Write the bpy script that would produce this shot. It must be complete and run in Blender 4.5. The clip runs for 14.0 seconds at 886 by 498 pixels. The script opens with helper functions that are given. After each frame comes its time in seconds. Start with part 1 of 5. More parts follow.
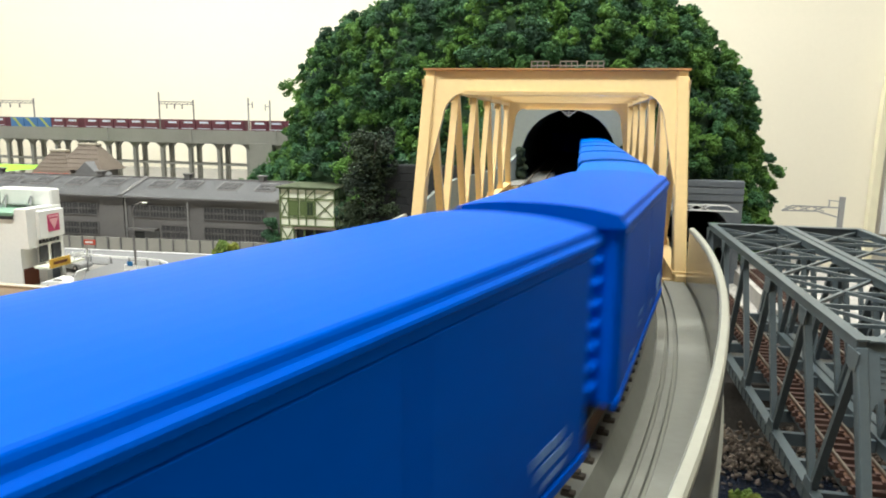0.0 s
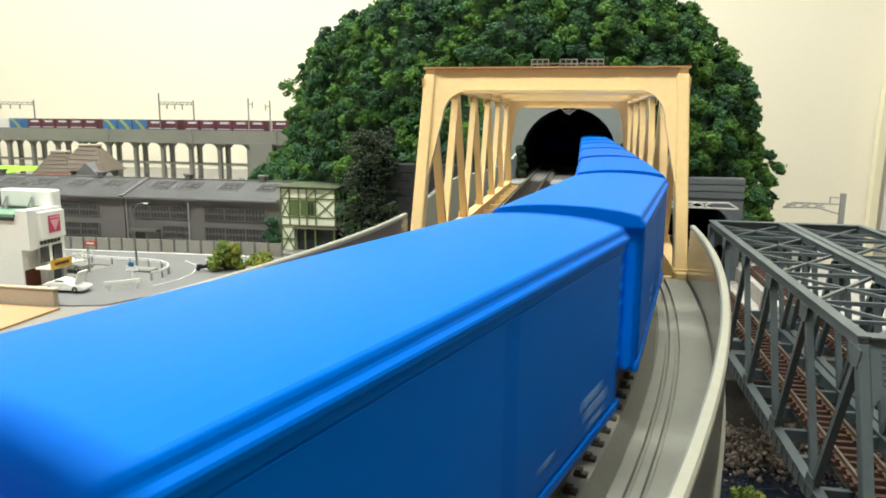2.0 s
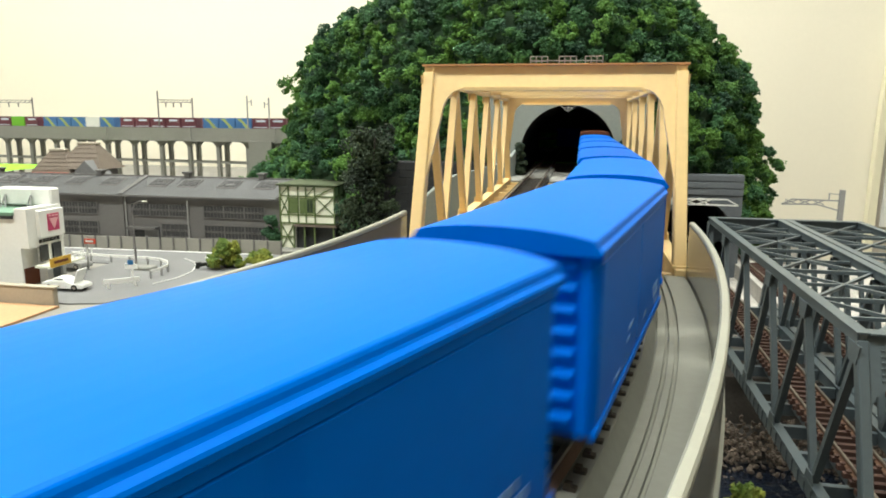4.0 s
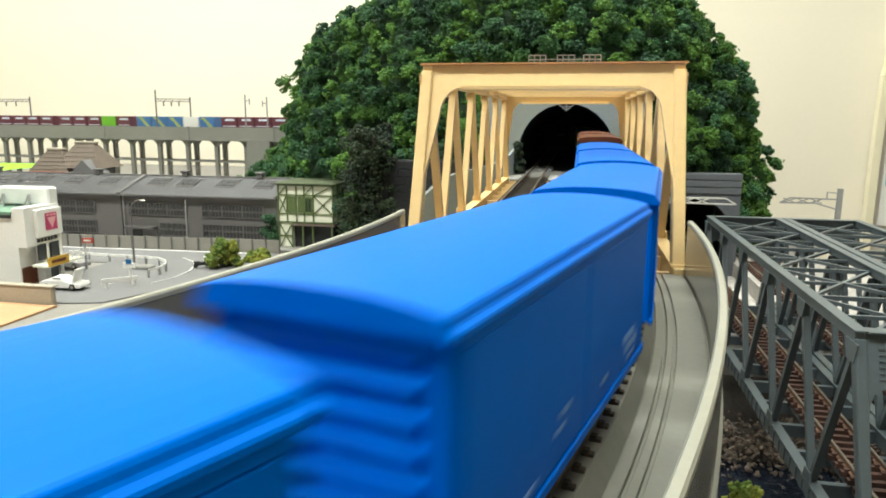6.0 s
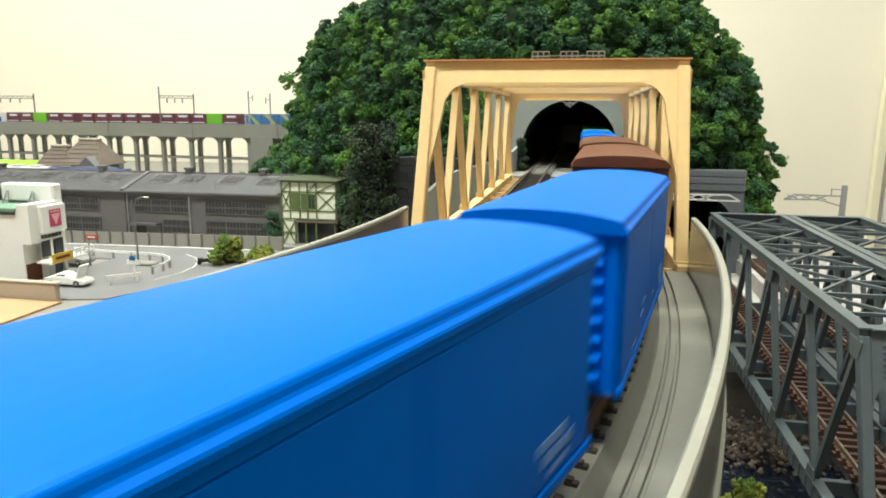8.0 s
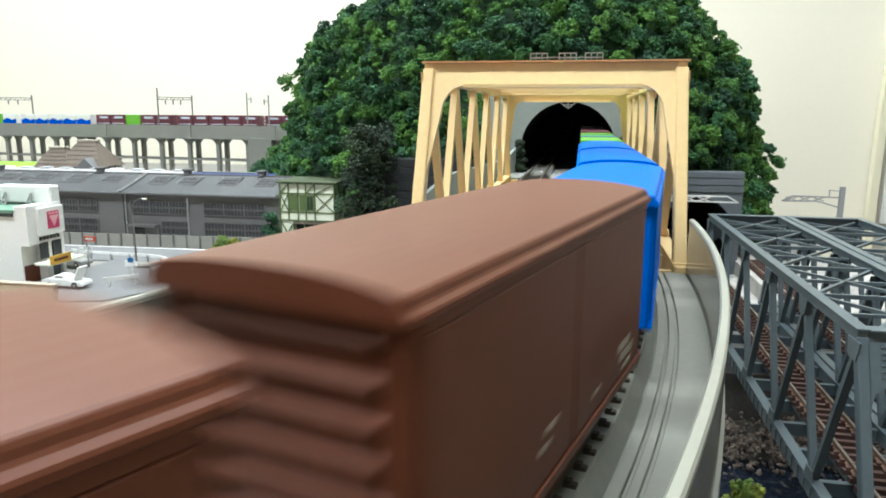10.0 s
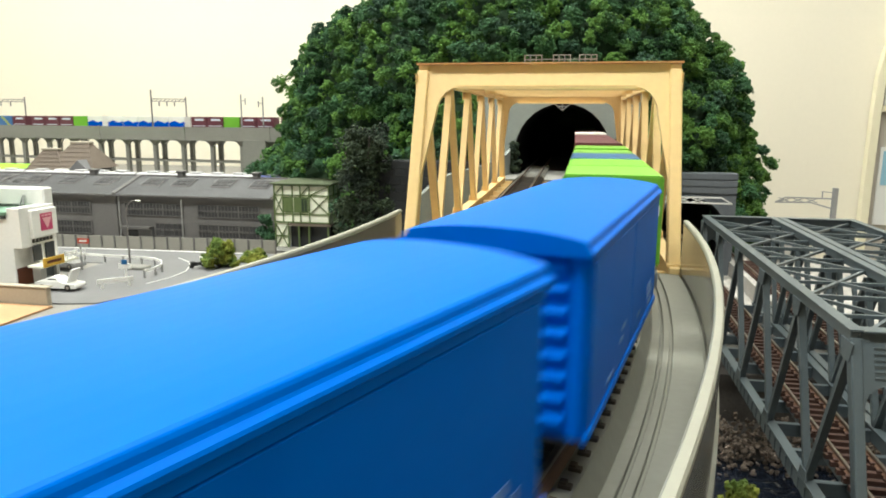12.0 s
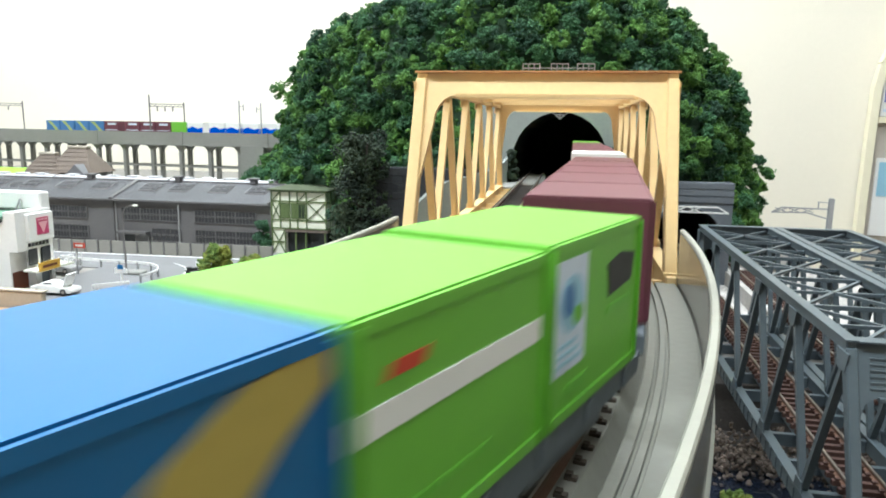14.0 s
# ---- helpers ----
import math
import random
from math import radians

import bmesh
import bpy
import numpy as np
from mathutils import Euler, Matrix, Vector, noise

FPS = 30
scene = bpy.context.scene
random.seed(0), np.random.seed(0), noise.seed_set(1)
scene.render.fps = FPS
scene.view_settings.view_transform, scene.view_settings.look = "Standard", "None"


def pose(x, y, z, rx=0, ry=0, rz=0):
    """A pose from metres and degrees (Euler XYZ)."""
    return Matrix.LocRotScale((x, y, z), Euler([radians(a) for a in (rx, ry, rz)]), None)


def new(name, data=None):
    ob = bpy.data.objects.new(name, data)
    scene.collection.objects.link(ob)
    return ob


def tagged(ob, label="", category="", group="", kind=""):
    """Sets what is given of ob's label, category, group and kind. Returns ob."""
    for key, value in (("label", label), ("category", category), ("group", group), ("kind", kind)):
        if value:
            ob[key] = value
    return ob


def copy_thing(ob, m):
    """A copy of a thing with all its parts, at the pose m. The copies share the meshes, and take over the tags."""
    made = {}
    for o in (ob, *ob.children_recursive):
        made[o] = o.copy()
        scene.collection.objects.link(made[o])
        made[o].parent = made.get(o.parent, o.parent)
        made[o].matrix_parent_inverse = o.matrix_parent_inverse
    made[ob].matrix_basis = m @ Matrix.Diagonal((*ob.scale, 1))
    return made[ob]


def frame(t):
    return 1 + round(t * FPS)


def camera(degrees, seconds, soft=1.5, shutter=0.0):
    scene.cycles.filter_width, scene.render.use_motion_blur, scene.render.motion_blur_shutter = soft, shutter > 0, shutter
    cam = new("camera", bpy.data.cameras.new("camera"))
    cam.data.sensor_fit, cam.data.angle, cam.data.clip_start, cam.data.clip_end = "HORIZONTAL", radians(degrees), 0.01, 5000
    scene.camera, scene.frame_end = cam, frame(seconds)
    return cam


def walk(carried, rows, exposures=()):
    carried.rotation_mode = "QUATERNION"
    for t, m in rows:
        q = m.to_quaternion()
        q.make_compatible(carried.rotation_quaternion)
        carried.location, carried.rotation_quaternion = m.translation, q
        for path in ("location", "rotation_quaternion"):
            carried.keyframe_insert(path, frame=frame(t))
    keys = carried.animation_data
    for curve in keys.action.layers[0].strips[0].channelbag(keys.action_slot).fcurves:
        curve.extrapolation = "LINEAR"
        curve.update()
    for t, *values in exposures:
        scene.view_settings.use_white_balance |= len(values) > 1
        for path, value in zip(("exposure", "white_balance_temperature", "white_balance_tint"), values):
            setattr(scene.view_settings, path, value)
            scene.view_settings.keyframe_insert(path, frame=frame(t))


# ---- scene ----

# A model railway (1:150). Plan numbers are millimetres; MM turns them into metres.
MM = 0.001
EYE_Z = 112.0


def mm(x, y, z, rx=0, ry=0, rz=0):
    return pose(x * MM, y * MM, z * MM, rx, ry, rz)


# ---------------------------------------------------------------- camera
cam = camera(64.6, 14.0, soft=1.8, shutter=0.9)
TURNS = [(0.0, 10.93, -10.30, .84), (0.5, 10.40, -9.89, .87), (1.0, 10.52, -9.88, .80), (1.5, 10.81, -10.19, .60),
         (2.0, 11.00, -10.39, .50), (2.5, 11.05, -10.54, .39), (3.0, 11.08, -10.53, .39), (5.5, 10.70, -10.74, .38),
         (6.0, 10.81, -10.69, .36), (6.5, 11.13, -10.98, .26), (7.0, 11.20, -10.95, .34), (7.5, 11.36, -10.94, .30),
         (8.0, 11.07, -10.96, .33), (10.5, 10.87, -10.76, .32), (11.0, 10.58, -10.68, .38), (11.5, 10.50, -10.63, .34),
         (12.0, 10.51, -10.70, .32), (12.5, 10.53, -10.83, .31), (13.0, 10.74, -10.83, .34), (13.5, 10.53, -10.68, .34),
         (14.0, 10.26, -10.10, .81)]
walk(cam, [(t, mm(0, 0, EYE_Z, 90 + p, 0, y) @ pose(0, 0, 0, 0, 0, r)) for t, y, p, r in TURNS],
     exposures=[(0.0, 0.0, 6150, 5), (1.0, -0.03, 6250, 4), (2.0, -0.05, 6350, 2), (8.2, -0.05, 6350, 2), (10.3, 0.03, 5500, 3), (11.4, 0.0, 6050, 4), (12.2, -0.04, 6300, 3), (12.9, -0.05, 6100, 3), (13.2, -0.12, 6100, 1), (13.5, -0.04, 5850, 2), (14.0, 0.16, 5550, 6)])

# ---------------------------------------------------------------- light: ceiling lamps of the room
world = bpy.data.worlds.new("world")
scene.world = world
world.use_nodes = True
world.node_tree.nodes["Background"].inputs[0].default_value = (1.0, 0.97, 0.9, 1)
world.node_tree.nodes["Background"].inputs[1].default_value = 0.25
LAMPS = [(-1080, -350), (-1080, 800), (-60, -350), (-60, 800)]
for lx, ly in LAMPS:
    lamp = bpy.data.lights.new("ceiling_lamp", "AREA")
    lamp.shape, lamp.size, lamp.size_y, lamp.energy, lamp.color = "RECTANGLE", 1.15, 0.26, 17.0, (1.0, 0.965, 0.9)
    ob = new("ceiling_lamp", lamp)
    ob.matrix_world = mm(lx, ly, 1560)


# ---------------------------------------------------------------- materials
def mat(name, color, rough=0.5, metal=0.0, vary=0.12, grain=600.0, bump=0.15, blotch=25.0, island=0.0, rnd=0.0, coat=0.0, emit=0.0, spec=0.5):
    """A surface with grain and blotches; grain and blotch are cycles per metre."""
    m = bpy.data.materials.new(name)
    m.use_nodes = True
    nt = m.node_tree
    b = nt.nodes["Principled BSDF"]
    b.inputs["Roughness"].default_value, b.inputs["Metallic"].default_value = rough, metal
    b.inputs["Coat Weight"].default_value, b.inputs["Specular IOR Level"].default_value = coat, spec
    co = nt.nodes.new("ShaderNodeTexCoord")
    n1, n2 = nt.nodes.new("ShaderNodeTexNoise"), nt.nodes.new("ShaderNodeTexNoise")
    n1.inputs["Scale"].default_value, n1.inputs["Detail"].default_value = grain, 3
    n2.inputs["Scale"].default_value, n2.inputs["Detail"].default_value = blotch, 4
    for n in (n1, n2):
        nt.links.new(co.outputs["Object"], n.inputs["Vector"])
    add = nt.nodes.new("ShaderNodeMath")
    nt.links.new(n1.outputs["Fac"], add.inputs[0])
    nt.links.new(n2.outputs["Fac"], add.inputs[1])
    last = add.outputs[0]
    for weight, node, socket in ((island, "ShaderNodeNewGeometry", "Random Per Island"), (rnd, "ShaderNodeObjectInfo", "Random")):
        if weight:
            src = nt.nodes.new(node)
            ma = nt.nodes.new("ShaderNodeMath")
            ma.operation = "MULTIPLY_ADD"
            ma.inputs[1].default_value = weight
            nt.links.new(src.outputs[socket], ma.inputs[0])
            nt.links.new(last, ma.inputs[2])
            last = ma.outputs[0]
    top = 1.5 + island + rnd
    mr = nt.nodes.new("ShaderNodeMapRange")
    mr.inputs["From Min"].default_value, mr.inputs["From Max"].default_value = 0.5, top
    mr.inputs["To Min"].default_value, mr.inputs["To Max"].default_value = 1 - vary, 1 + vary
    nt.links.new(last, mr.inputs["Value"])
    mul = nt.nodes.new("ShaderNodeVectorMath")
    mul.operation = "SCALE"
    mul.inputs[0].default_value = color
    nt.links.new(mr.outputs[0], mul.inputs["Scale"])
    nt.links.new(mul.outputs[0], b.inputs["Base Color"])
    if bump:
        bp = nt.nodes.new("ShaderNodeBump")
        bp.inputs["Strength"].default_value, bp.inputs["Distance"].default_value = bump, 0.0004
        nt.links.new(n1.outputs["Fac"], bp.inputs["Height"])
        nt.links.new(bp.outputs[0], b.inputs["Normal"])
    if emit:
        b.inputs["Emission Color"].default_value = (1, 0.97, 0.9, 1)
        b.inputs["Emission Strength"].default_value = emit
    return m


def two_tone(name, a, b_, scale, rough=0.8, island=0.5, bump=0.3, lo=0.42, hi=0.58):
    """Patches of colour b_ on a, with a spread of brightness from piece to piece."""
    m = mat(name, (1, 1, 1), rough, vary=0.3, grain=900, bump=bump, island=island)
    nt = m.node_tree
    b = nt.nodes["Principled BSDF"]
    old = b.inputs["Base Color"].links[0].from_node
    n = nt.nodes.new("ShaderNodeTexNoise")
    n.inputs["Scale"].default_value, n.inputs["Detail"].default_value = scale, 3
    co = nt.nodes.new("ShaderNodeTexCoord")
    nt.links.new(co.outputs["Object"], n.inputs["Vector"])
    r = nt.nodes.new("ShaderNodeValToRGB")
    r.color_ramp.elements[0].position, r.color_ramp.elements[1].position = lo, hi
    r.color_ramp.elements[0].color, r.color_ramp.elements[1].color = (*a, 1), (*b_, 1)
    nt.links.new(n.outputs["Fac"], r.inputs[0])
    nt.links.new(r.outputs[0], old.inputs[0])
    return m


BLUE = mat("blue_paint", (0.001, 0.138, 0.68), 0.42, vary=0.06, bump=0.04, rnd=0.12, spec=0.05)
ULTRA = mat("ultramarine_paint", (0.0, 0.082, 0.56), 0.42, vary=0.06, bump=0.04, spec=0.03)
BROWN = mat("red_brown_paint", (0.125, 0.039, 0.018), 0.45, vary=0.1, bump=0.05, spec=0.3)
GREEN = mat("lime_green_paint", (0.165, 0.46, 0.034), 0.45, vary=0.06, bump=0.04)
GREEN_DARK = mat("leaf_green_paint", (0.15, 0.46, 0.03), 0.45, vary=0.06, bump=0.04)
FAR_BLUE = mat("grey_blue_paint", (0.06, 0.17, 0.4), 0.5, vary=0.06)
LIME_STRIPE = mat("yellow_green_stripe", (0.36, 0.42, 0.12), 0.5)
SKYBLUE = mat("sky_blue_paint", (0.01, 0.12, 0.31), 0.45, vary=0.06, bump=0.04)
OCHRE = mat("ochre_paint", (0.42, 0.33, 0.07), 0.5, vary=0.1)
MAROON = mat("maroon_paint", (0.13, 0.035, 0.055), 0.45, vary=0.1, bump=0.05)
WHITE = mat("white_paint", (0.8, 0.8, 0.78), 0.5, vary=0.05, bump=0.04)
PALE = mat("pale_mark", (0.6, 0.68, 0.8), 0.55, vary=0.15)
FADED = mat("faded_mark", (0.2, 0.36, 0.68), 0.6, vary=0.35, grain=1500)
RED = mat("red_paint", (0.5, 0.05, 0.02), 0.5)
PINK = mat("pink_sign", (0.55, 0.06, 0.16), 0.5)
PINK_PALE = mat("pale_pink_sign", (0.85, 0.45, 0.5), 0.5)
YELLOW = mat("yellow_paint", (0.75, 0.6, 0.03), 0.5)
DARK = mat("black_underframe", (0.025, 0.025, 0.027), 0.6, vary=0.3)
FRAME_GREY = mat("blue_grey_frame", (0.12, 0.14, 0.16), 0.55, vary=0.2)
STEEL = mat("rail_steel", (0.42, 0.38, 0.33), 0.32, metal=0.9, vary=0.2)
RUST = mat("rusty_rail_side", (0.16, 0.09, 0.06), 0.6, metal=0.3, vary=0.3)
SLEEPER = mat("dark_sleeper", (0.04, 0.034, 0.028), 0.7, vary=0.35, rnd=0.4)
SLEEPER_RED = mat("red_brown_sleeper", (0.06, 0.028, 0.02), 0.7, vary=0.35, rnd=0.4)
STUB = mat("brown_sleeper_end", (0.075, 0.06, 0.045), 0.75, vary=0.4, rnd=0.5)
DECK = mat("grey_deck", (0.25, 0.25, 0.212), 0.55, vary=0.1, blotch=40, bump=0.08)
PARAPET = mat("smooth_parapet_wall", (0.15, 0.143, 0.122), 0.18, vary=0.1, blotch=40, bump=0.04)
RIM = mat("pale_parapet", (0.31, 0.308, 0.255), 0.5, vary=0.08, bump=0.06)
BEIGE = mat("cream_orange_paint", (0.88, 0.64, 0.3), 0.42, vary=0.07, bump=0.06)
BEIGE_TOP = mat("orange_edge_paint", (0.62, 0.32, 0.13), 0.5, vary=0.12)
GREY_STEEL = mat("grey_bridge_paint", (0.085, 0.108, 0.122), 0.4, vary=0.12, bump=0.06)
CONCRETE = mat("concrete", (0.24, 0.24, 0.22), 0.75, vary=0.15, bump=0.2)
PORTAL = mat("portal_concrete", (0.3, 0.335, 0.315), 0.75, vary=0.12, bump=0.2)
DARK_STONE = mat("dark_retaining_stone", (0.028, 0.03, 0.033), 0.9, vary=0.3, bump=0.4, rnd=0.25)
STONE = mat("grey_stone", (0.13, 0.145, 0.165), 0.8, vary=0.2, bump=0.3, rnd=0.5)
# near-black lining colour carries the darkness inside the tunnels
TUNNEL_SHADE = mat("shaded_tunnel_lining", (0.012, 0.013, 0.018), 0.9, vary=0.3)
CREAM = mat("cream_wall", (0.84, 0.79, 0.66), 0.85, vary=0.02, grain=120, bump=0.05, blotch=2)
CEILING = mat("white_ceiling", (0.85, 0.85, 0.82), 0.9, vary=0.03)
GROUND = mat("town_ground", (0.23, 0.22, 0.2), 0.85, vary=0.25, bump=0.3, grain=900, blotch=18)
ASPHALT = mat("asphalt", (0.17, 0.17, 0.175), 0.85, vary=0.14, bump=0.2, grain=1400, blotch=30)
BASE = mat("layout_base", (0.14, 0.11, 0.08), 0.85, vary=0.3, bump=0.3, blotch=20)
GRAVEL = mat("gravel", (0.42, 0.4, 0.37), 0.9, vary=0.35, bump=0.8, grain=700, blotch=60)
ROCK = mat("river_stones", (0.17, 0.135, 0.11), 0.8, vary=0.6, bump=0.4, island=1.5)
WATER = mat("dark_river_water", (0.012, 0.017, 0.03), 0.1, vary=0.5, bump=0.0, blotch=50)
LEAF = two_tone("hill_foliage", (0.024, 0.085, 0.022), (0.1, 0.22, 0.034), 34, island=0.5)
LEAF_DEEP = two_tone("blue_green_foliage", (0.018, 0.06, 0.03), (0.042, 0.125, 0.045), 34, island=0.5)
# bank earth with the shade under the approach put into its colour
BANK_SHADED = mat("shaded_bank_earth", (0.045, 0.04, 0.036), 0.9, vary=0.4, bump=0.4, blotch=40)
PANEL_BLUE = mat("pale_blue_print", (0.3, 0.52, 0.66), 0.5, vary=0.12)
STRIP = mat("cream_plastic_strip", (0.85, 0.8, 0.6), 0.5, vary=0.03)
TAUPE = mat("taupe_board", (0.5, 0.46, 0.4), 0.7, vary=0.06)
VIOLET = mat("violet_print", (0.25, 0.25, 0.5), 0.6, vary=0.1)
LEAF_DARK = two_tone("dark_foliage", (0.012, 0.025, 0.014), (0.03, 0.05, 0.02), 40, island=0.8)
LEAF_YELLOW = two_tone("yellow_green_foliage", (0.09, 0.15, 0.02), (0.22, 0.24, 0.03), 60, island=0.8)
EARTH = mat("hill_earth", (0.02, 0.052, 0.02), 0.95, vary=0.3)
SHED_WALL = mat("shed_wall", (0.145, 0.14, 0.14), 0.8, vary=0.16, bump=0.15, blotch=35)
SHED_ROOF = mat("shed_roof", (0.17, 0.172, 0.18), 0.75, vary=0.2, bump=0.1, blotch=30)
GLASS_MATTE = mat("dusty_dark_window", (0.05, 0.05, 0.054), 0.75, vary=0.4, grain=900)
GLASS_DARK = mat("dark_window", (0.03, 0.032, 0.035), 0.2, vary=0.3)
THATCH = mat("brown_roof", (0.17, 0.138, 0.112), 0.9, vary=0.3, bump=0.4)
TIMBER = mat("green_timber", (0.12, 0.17, 0.06), 0.6, vary=0.2)
PLASTER = mat("cream_plaster", (0.86, 0.87, 0.74), 0.7, vary=0.07)
ROOF_GREEN = mat("green_roof", (0.16, 0.28, 0.2), 0.7, vary=0.12)
ROOF_DARK = mat("dark_green_roof", (0.07, 0.09, 0.045), 0.8, vary=0.2)
SILVER = mat("silver_coach_roof", (0.5, 0.5, 0.52), 0.4, vary=0.06)
NAVY = mat("dark_blue_loco", (0.015, 0.04, 0.22), 0.45, vary=0.1)
ORANGE_SIGN = mat("orange_sign", (0.6, 0.36, 0.04), 0.5)
FENCE = mat("fence_board", (0.28, 0.27, 0.24), 0.8, vary=0.12, rnd=0.4)
BEIGE_WALL = mat("beige_garden_wall", (0.4, 0.36, 0.29), 0.8, vary=0.1)
TAN = mat("tan_ground", (0.5, 0.3, 0.16), 0.85, vary=0.15)
GRASS = mat("bright_grass", (0.25, 0.55, 0.03), 0.9, vary=0.2)
POLE_GREY = mat("pole_grey", (0.3, 0.3, 0.3), 0.5, vary=0.1)
POLE_DARK = mat("pole_dark", (0.16, 0.15, 0.15), 0.5, vary=0.1)
TYRE = mat("tyre", (0.02, 0.02, 0.02), 0.8)
GLOW = mat("lamp_diffuser", (0.9, 0.9, 0.88), 0.6, emit=6.0)


# ---------------------------------------------------------------- mesh helpers (millimetres)
def box(bm, x0, x1, y0, y1, z0, z1):
    r = bmesh.ops.create_cube(bm, size=1, matrix=Matrix.Translation(((x0 + x1) / 2, (y0 + y1) / 2, (z0 + z1) / 2)) @ Matrix.Diagonal((x1 - x0, y1 - y0, z1 - z0, 1)))
    return r["verts"]


def beam(bm, a, b, w, h, up=(0, 0, 1)):
    """A bar from a to b, w wide (across up) and h deep (along up)."""
    a, b, up = Vector(a), Vector(b), Vector(up)
    d = b - a
    side = d.cross(up)
    if side.length < 1e-6:
        side = Vector((1, 0, 0))
    side.normalize()
    up = side.cross(d).normalized()
    m = Matrix((side * w, d, up * h)).transposed().to_4x4()
    m.translation = (a + b) / 2
    bmesh.ops.create_cube(bm, size=1, matrix=m)


def rod(bm, a, b, r, seg=8, r2=None):
    a, b = Vector(a), Vector(b)
    d = b - a
    m = Matrix.Translation((a + b) / 2) @ d.to_track_quat("Z", "Y").to_matrix().to_4x4()
    bmesh.ops.create_cone(bm, cap_ends=True, segments=seg, radius1=r, radius2=r if r2 is None else r2, depth=d.length, matrix=m)


def extrude(bm, outline, y0, y1):
    """A prism: outline of (x, z) run from y0 to y1."""
    f = [bm.verts.new((x, y0, z)) for x, z in outline]
    g = [bm.verts.new((x, y1, z)) for x, z in outline]
    n = len(f)
    bm.faces.new(f)
    bm.faces.new(g[::-1])
    for i in range(n):
        bm.faces.new((f[i], g[i], g[(i + 1) % n], f[(i + 1) % n]))


def extrude_x(bm, outline, x0, x1):
    """A prism: outline of (y, z) run from x0 to x1."""
    f = [bm.verts.new((x0, y, z)) for y, z in outline]
    g = [bm.verts.new((x1, y, z)) for y, z in outline]
    n = len(f)
    bm.faces.new(f)
    bm.faces.new(g[::-1])
    for i in range(n):
        bm.faces.new((f[i], g[i], g[(i + 1) % n], f[(i + 1) % n]))


def ribbon(bm, outline, stations):
    """A closed outline of (offset to the right, z) carried along stations of (x, y, dx, dy)."""
    rings = []
    for x, y, dx, dy in stations:
        rings.append([bm.verts.new((x - dy * o, y + dx * o, z)) for o, z in outline])
    n = len(outline)
    for a, b in zip(rings, rings[1:]):
        for i in range(n):
            bm.faces.new((a[i], a[(i + 1) % n], b[(i + 1) % n], b[i]))
    bm.faces.new(rings[0])
    bm.faces.new(rings[-1][::-1])


def bevel(bm, w, seg=2):
    bmesh.ops.bevel(bm, geom=bm.edges[:], offset=w, segments=seg, affect="EDGES", clamp_overlap=True)


def part(name, bm, material, parent=None, label="", smooth=False):
    bmesh.ops.recalc_face_normals(bm, faces=bm.faces[:])
    bmesh.ops.scale(bm, vec=(MM, MM, MM), verts=bm.verts[:])
    me = bpy.data.meshes.new(name)
    bm.to_mesh(me)
    bm.free()
    me.materials.append(material)
    if smooth:
        for p in me.polygons:
            p.use_smooth = True
    ob = new(name, me)
    if parent:
        ob.parent = parent
    return tagged(ob, label)


def boxes(name, rows, material, parent=None, label="", bev=0.0):
    bm = bmesh.new()
    for r in rows:
        box(bm, *r)
    if bev:
        bevel(bm, bev, 1)
    return part(name, bm, material, parent, label)


def thing(name, label, category, group="", kind="", m=None):
    ob = tagged(new(name), label, category, group, kind)
    if m is not None:
        ob.matrix_basis = m
    return ob


def shared(name, ob, parent, m):
    """Another piece on the mesh of ob."""
    o = new(name, ob.data)
    o.parent, o.matrix_basis = parent, m
    return o


# ---------------------------------------------------------------- lines of the tracks
RAIL_Z = 79.1
TRACK_X, BEND_Y, BEND_R, GAUGE_GAP = 8.3, 173.4, 414.0, 33.4
HILL_Y, HILL_R = 680.0, 110.0
BRIDGE_X = TRACK_X - GAUGE_GAP / 2


def near_line(s, off=0.0):
    """Place (x, y) and travel direction on the outer track; s grows with the train's travel, 0 where the bend begins."""
    if s > 0:
        a = s / BEND_R
        r = BEND_R + off
        return TRACK_X - BEND_R + r * math.cos(a), BEND_Y - r * math.sin(a), -math.sin(a), -math.cos(a)
    y = BEND_Y - s
    if y <= HILL_Y:
        return TRACK_X + off, y, 0.0, -1.0
    a = (y - HILL_Y) / HILL_R
    r = HILL_R + off
    return TRACK_X - HILL_R + r * math.cos(a), HILL_Y + r * math.sin(a), math.sin(a), -math.cos(a)


def near_z(s):
    """Rail height: level, then a falling helix inside the hill."""
    y = BEND_Y - s
    return RAIL_Z - max(0.0, y - HILL_Y - 60) / (2 * math.pi * HILL_R) * 36.0


def far_line(s):
    """The track on the far viaduct: along it to the back of the hill, then a half circle behind it."""
    x0, y0, slope = -950.0, 947.0, -0.1
    n = math.hypot(1, slope)
    ux, uy = 1 / n, slope / n
    run = 900.0
    if s <= run:
        return x0 + ux * s, y0 + uy * s, ux, uy
    bx, by, r = x0 + ux * run, y0 + uy * run, 220.0
    a = (s - run) / r
    if a < math.pi:
        cx, cy = bx - uy * r, by + ux * r
        a0 = math.atan2(by - cy, bx - cx) + a
        return cx + r * math.cos(a0), cy + r * math.sin(a0), -math.sin(a0), math.cos(a0)
    cx, cy = bx - 2 * uy * r, by + 2 * ux * r
    k = s - run - math.pi * r
    return cx - ux * k, cy - uy * k, -ux, -uy


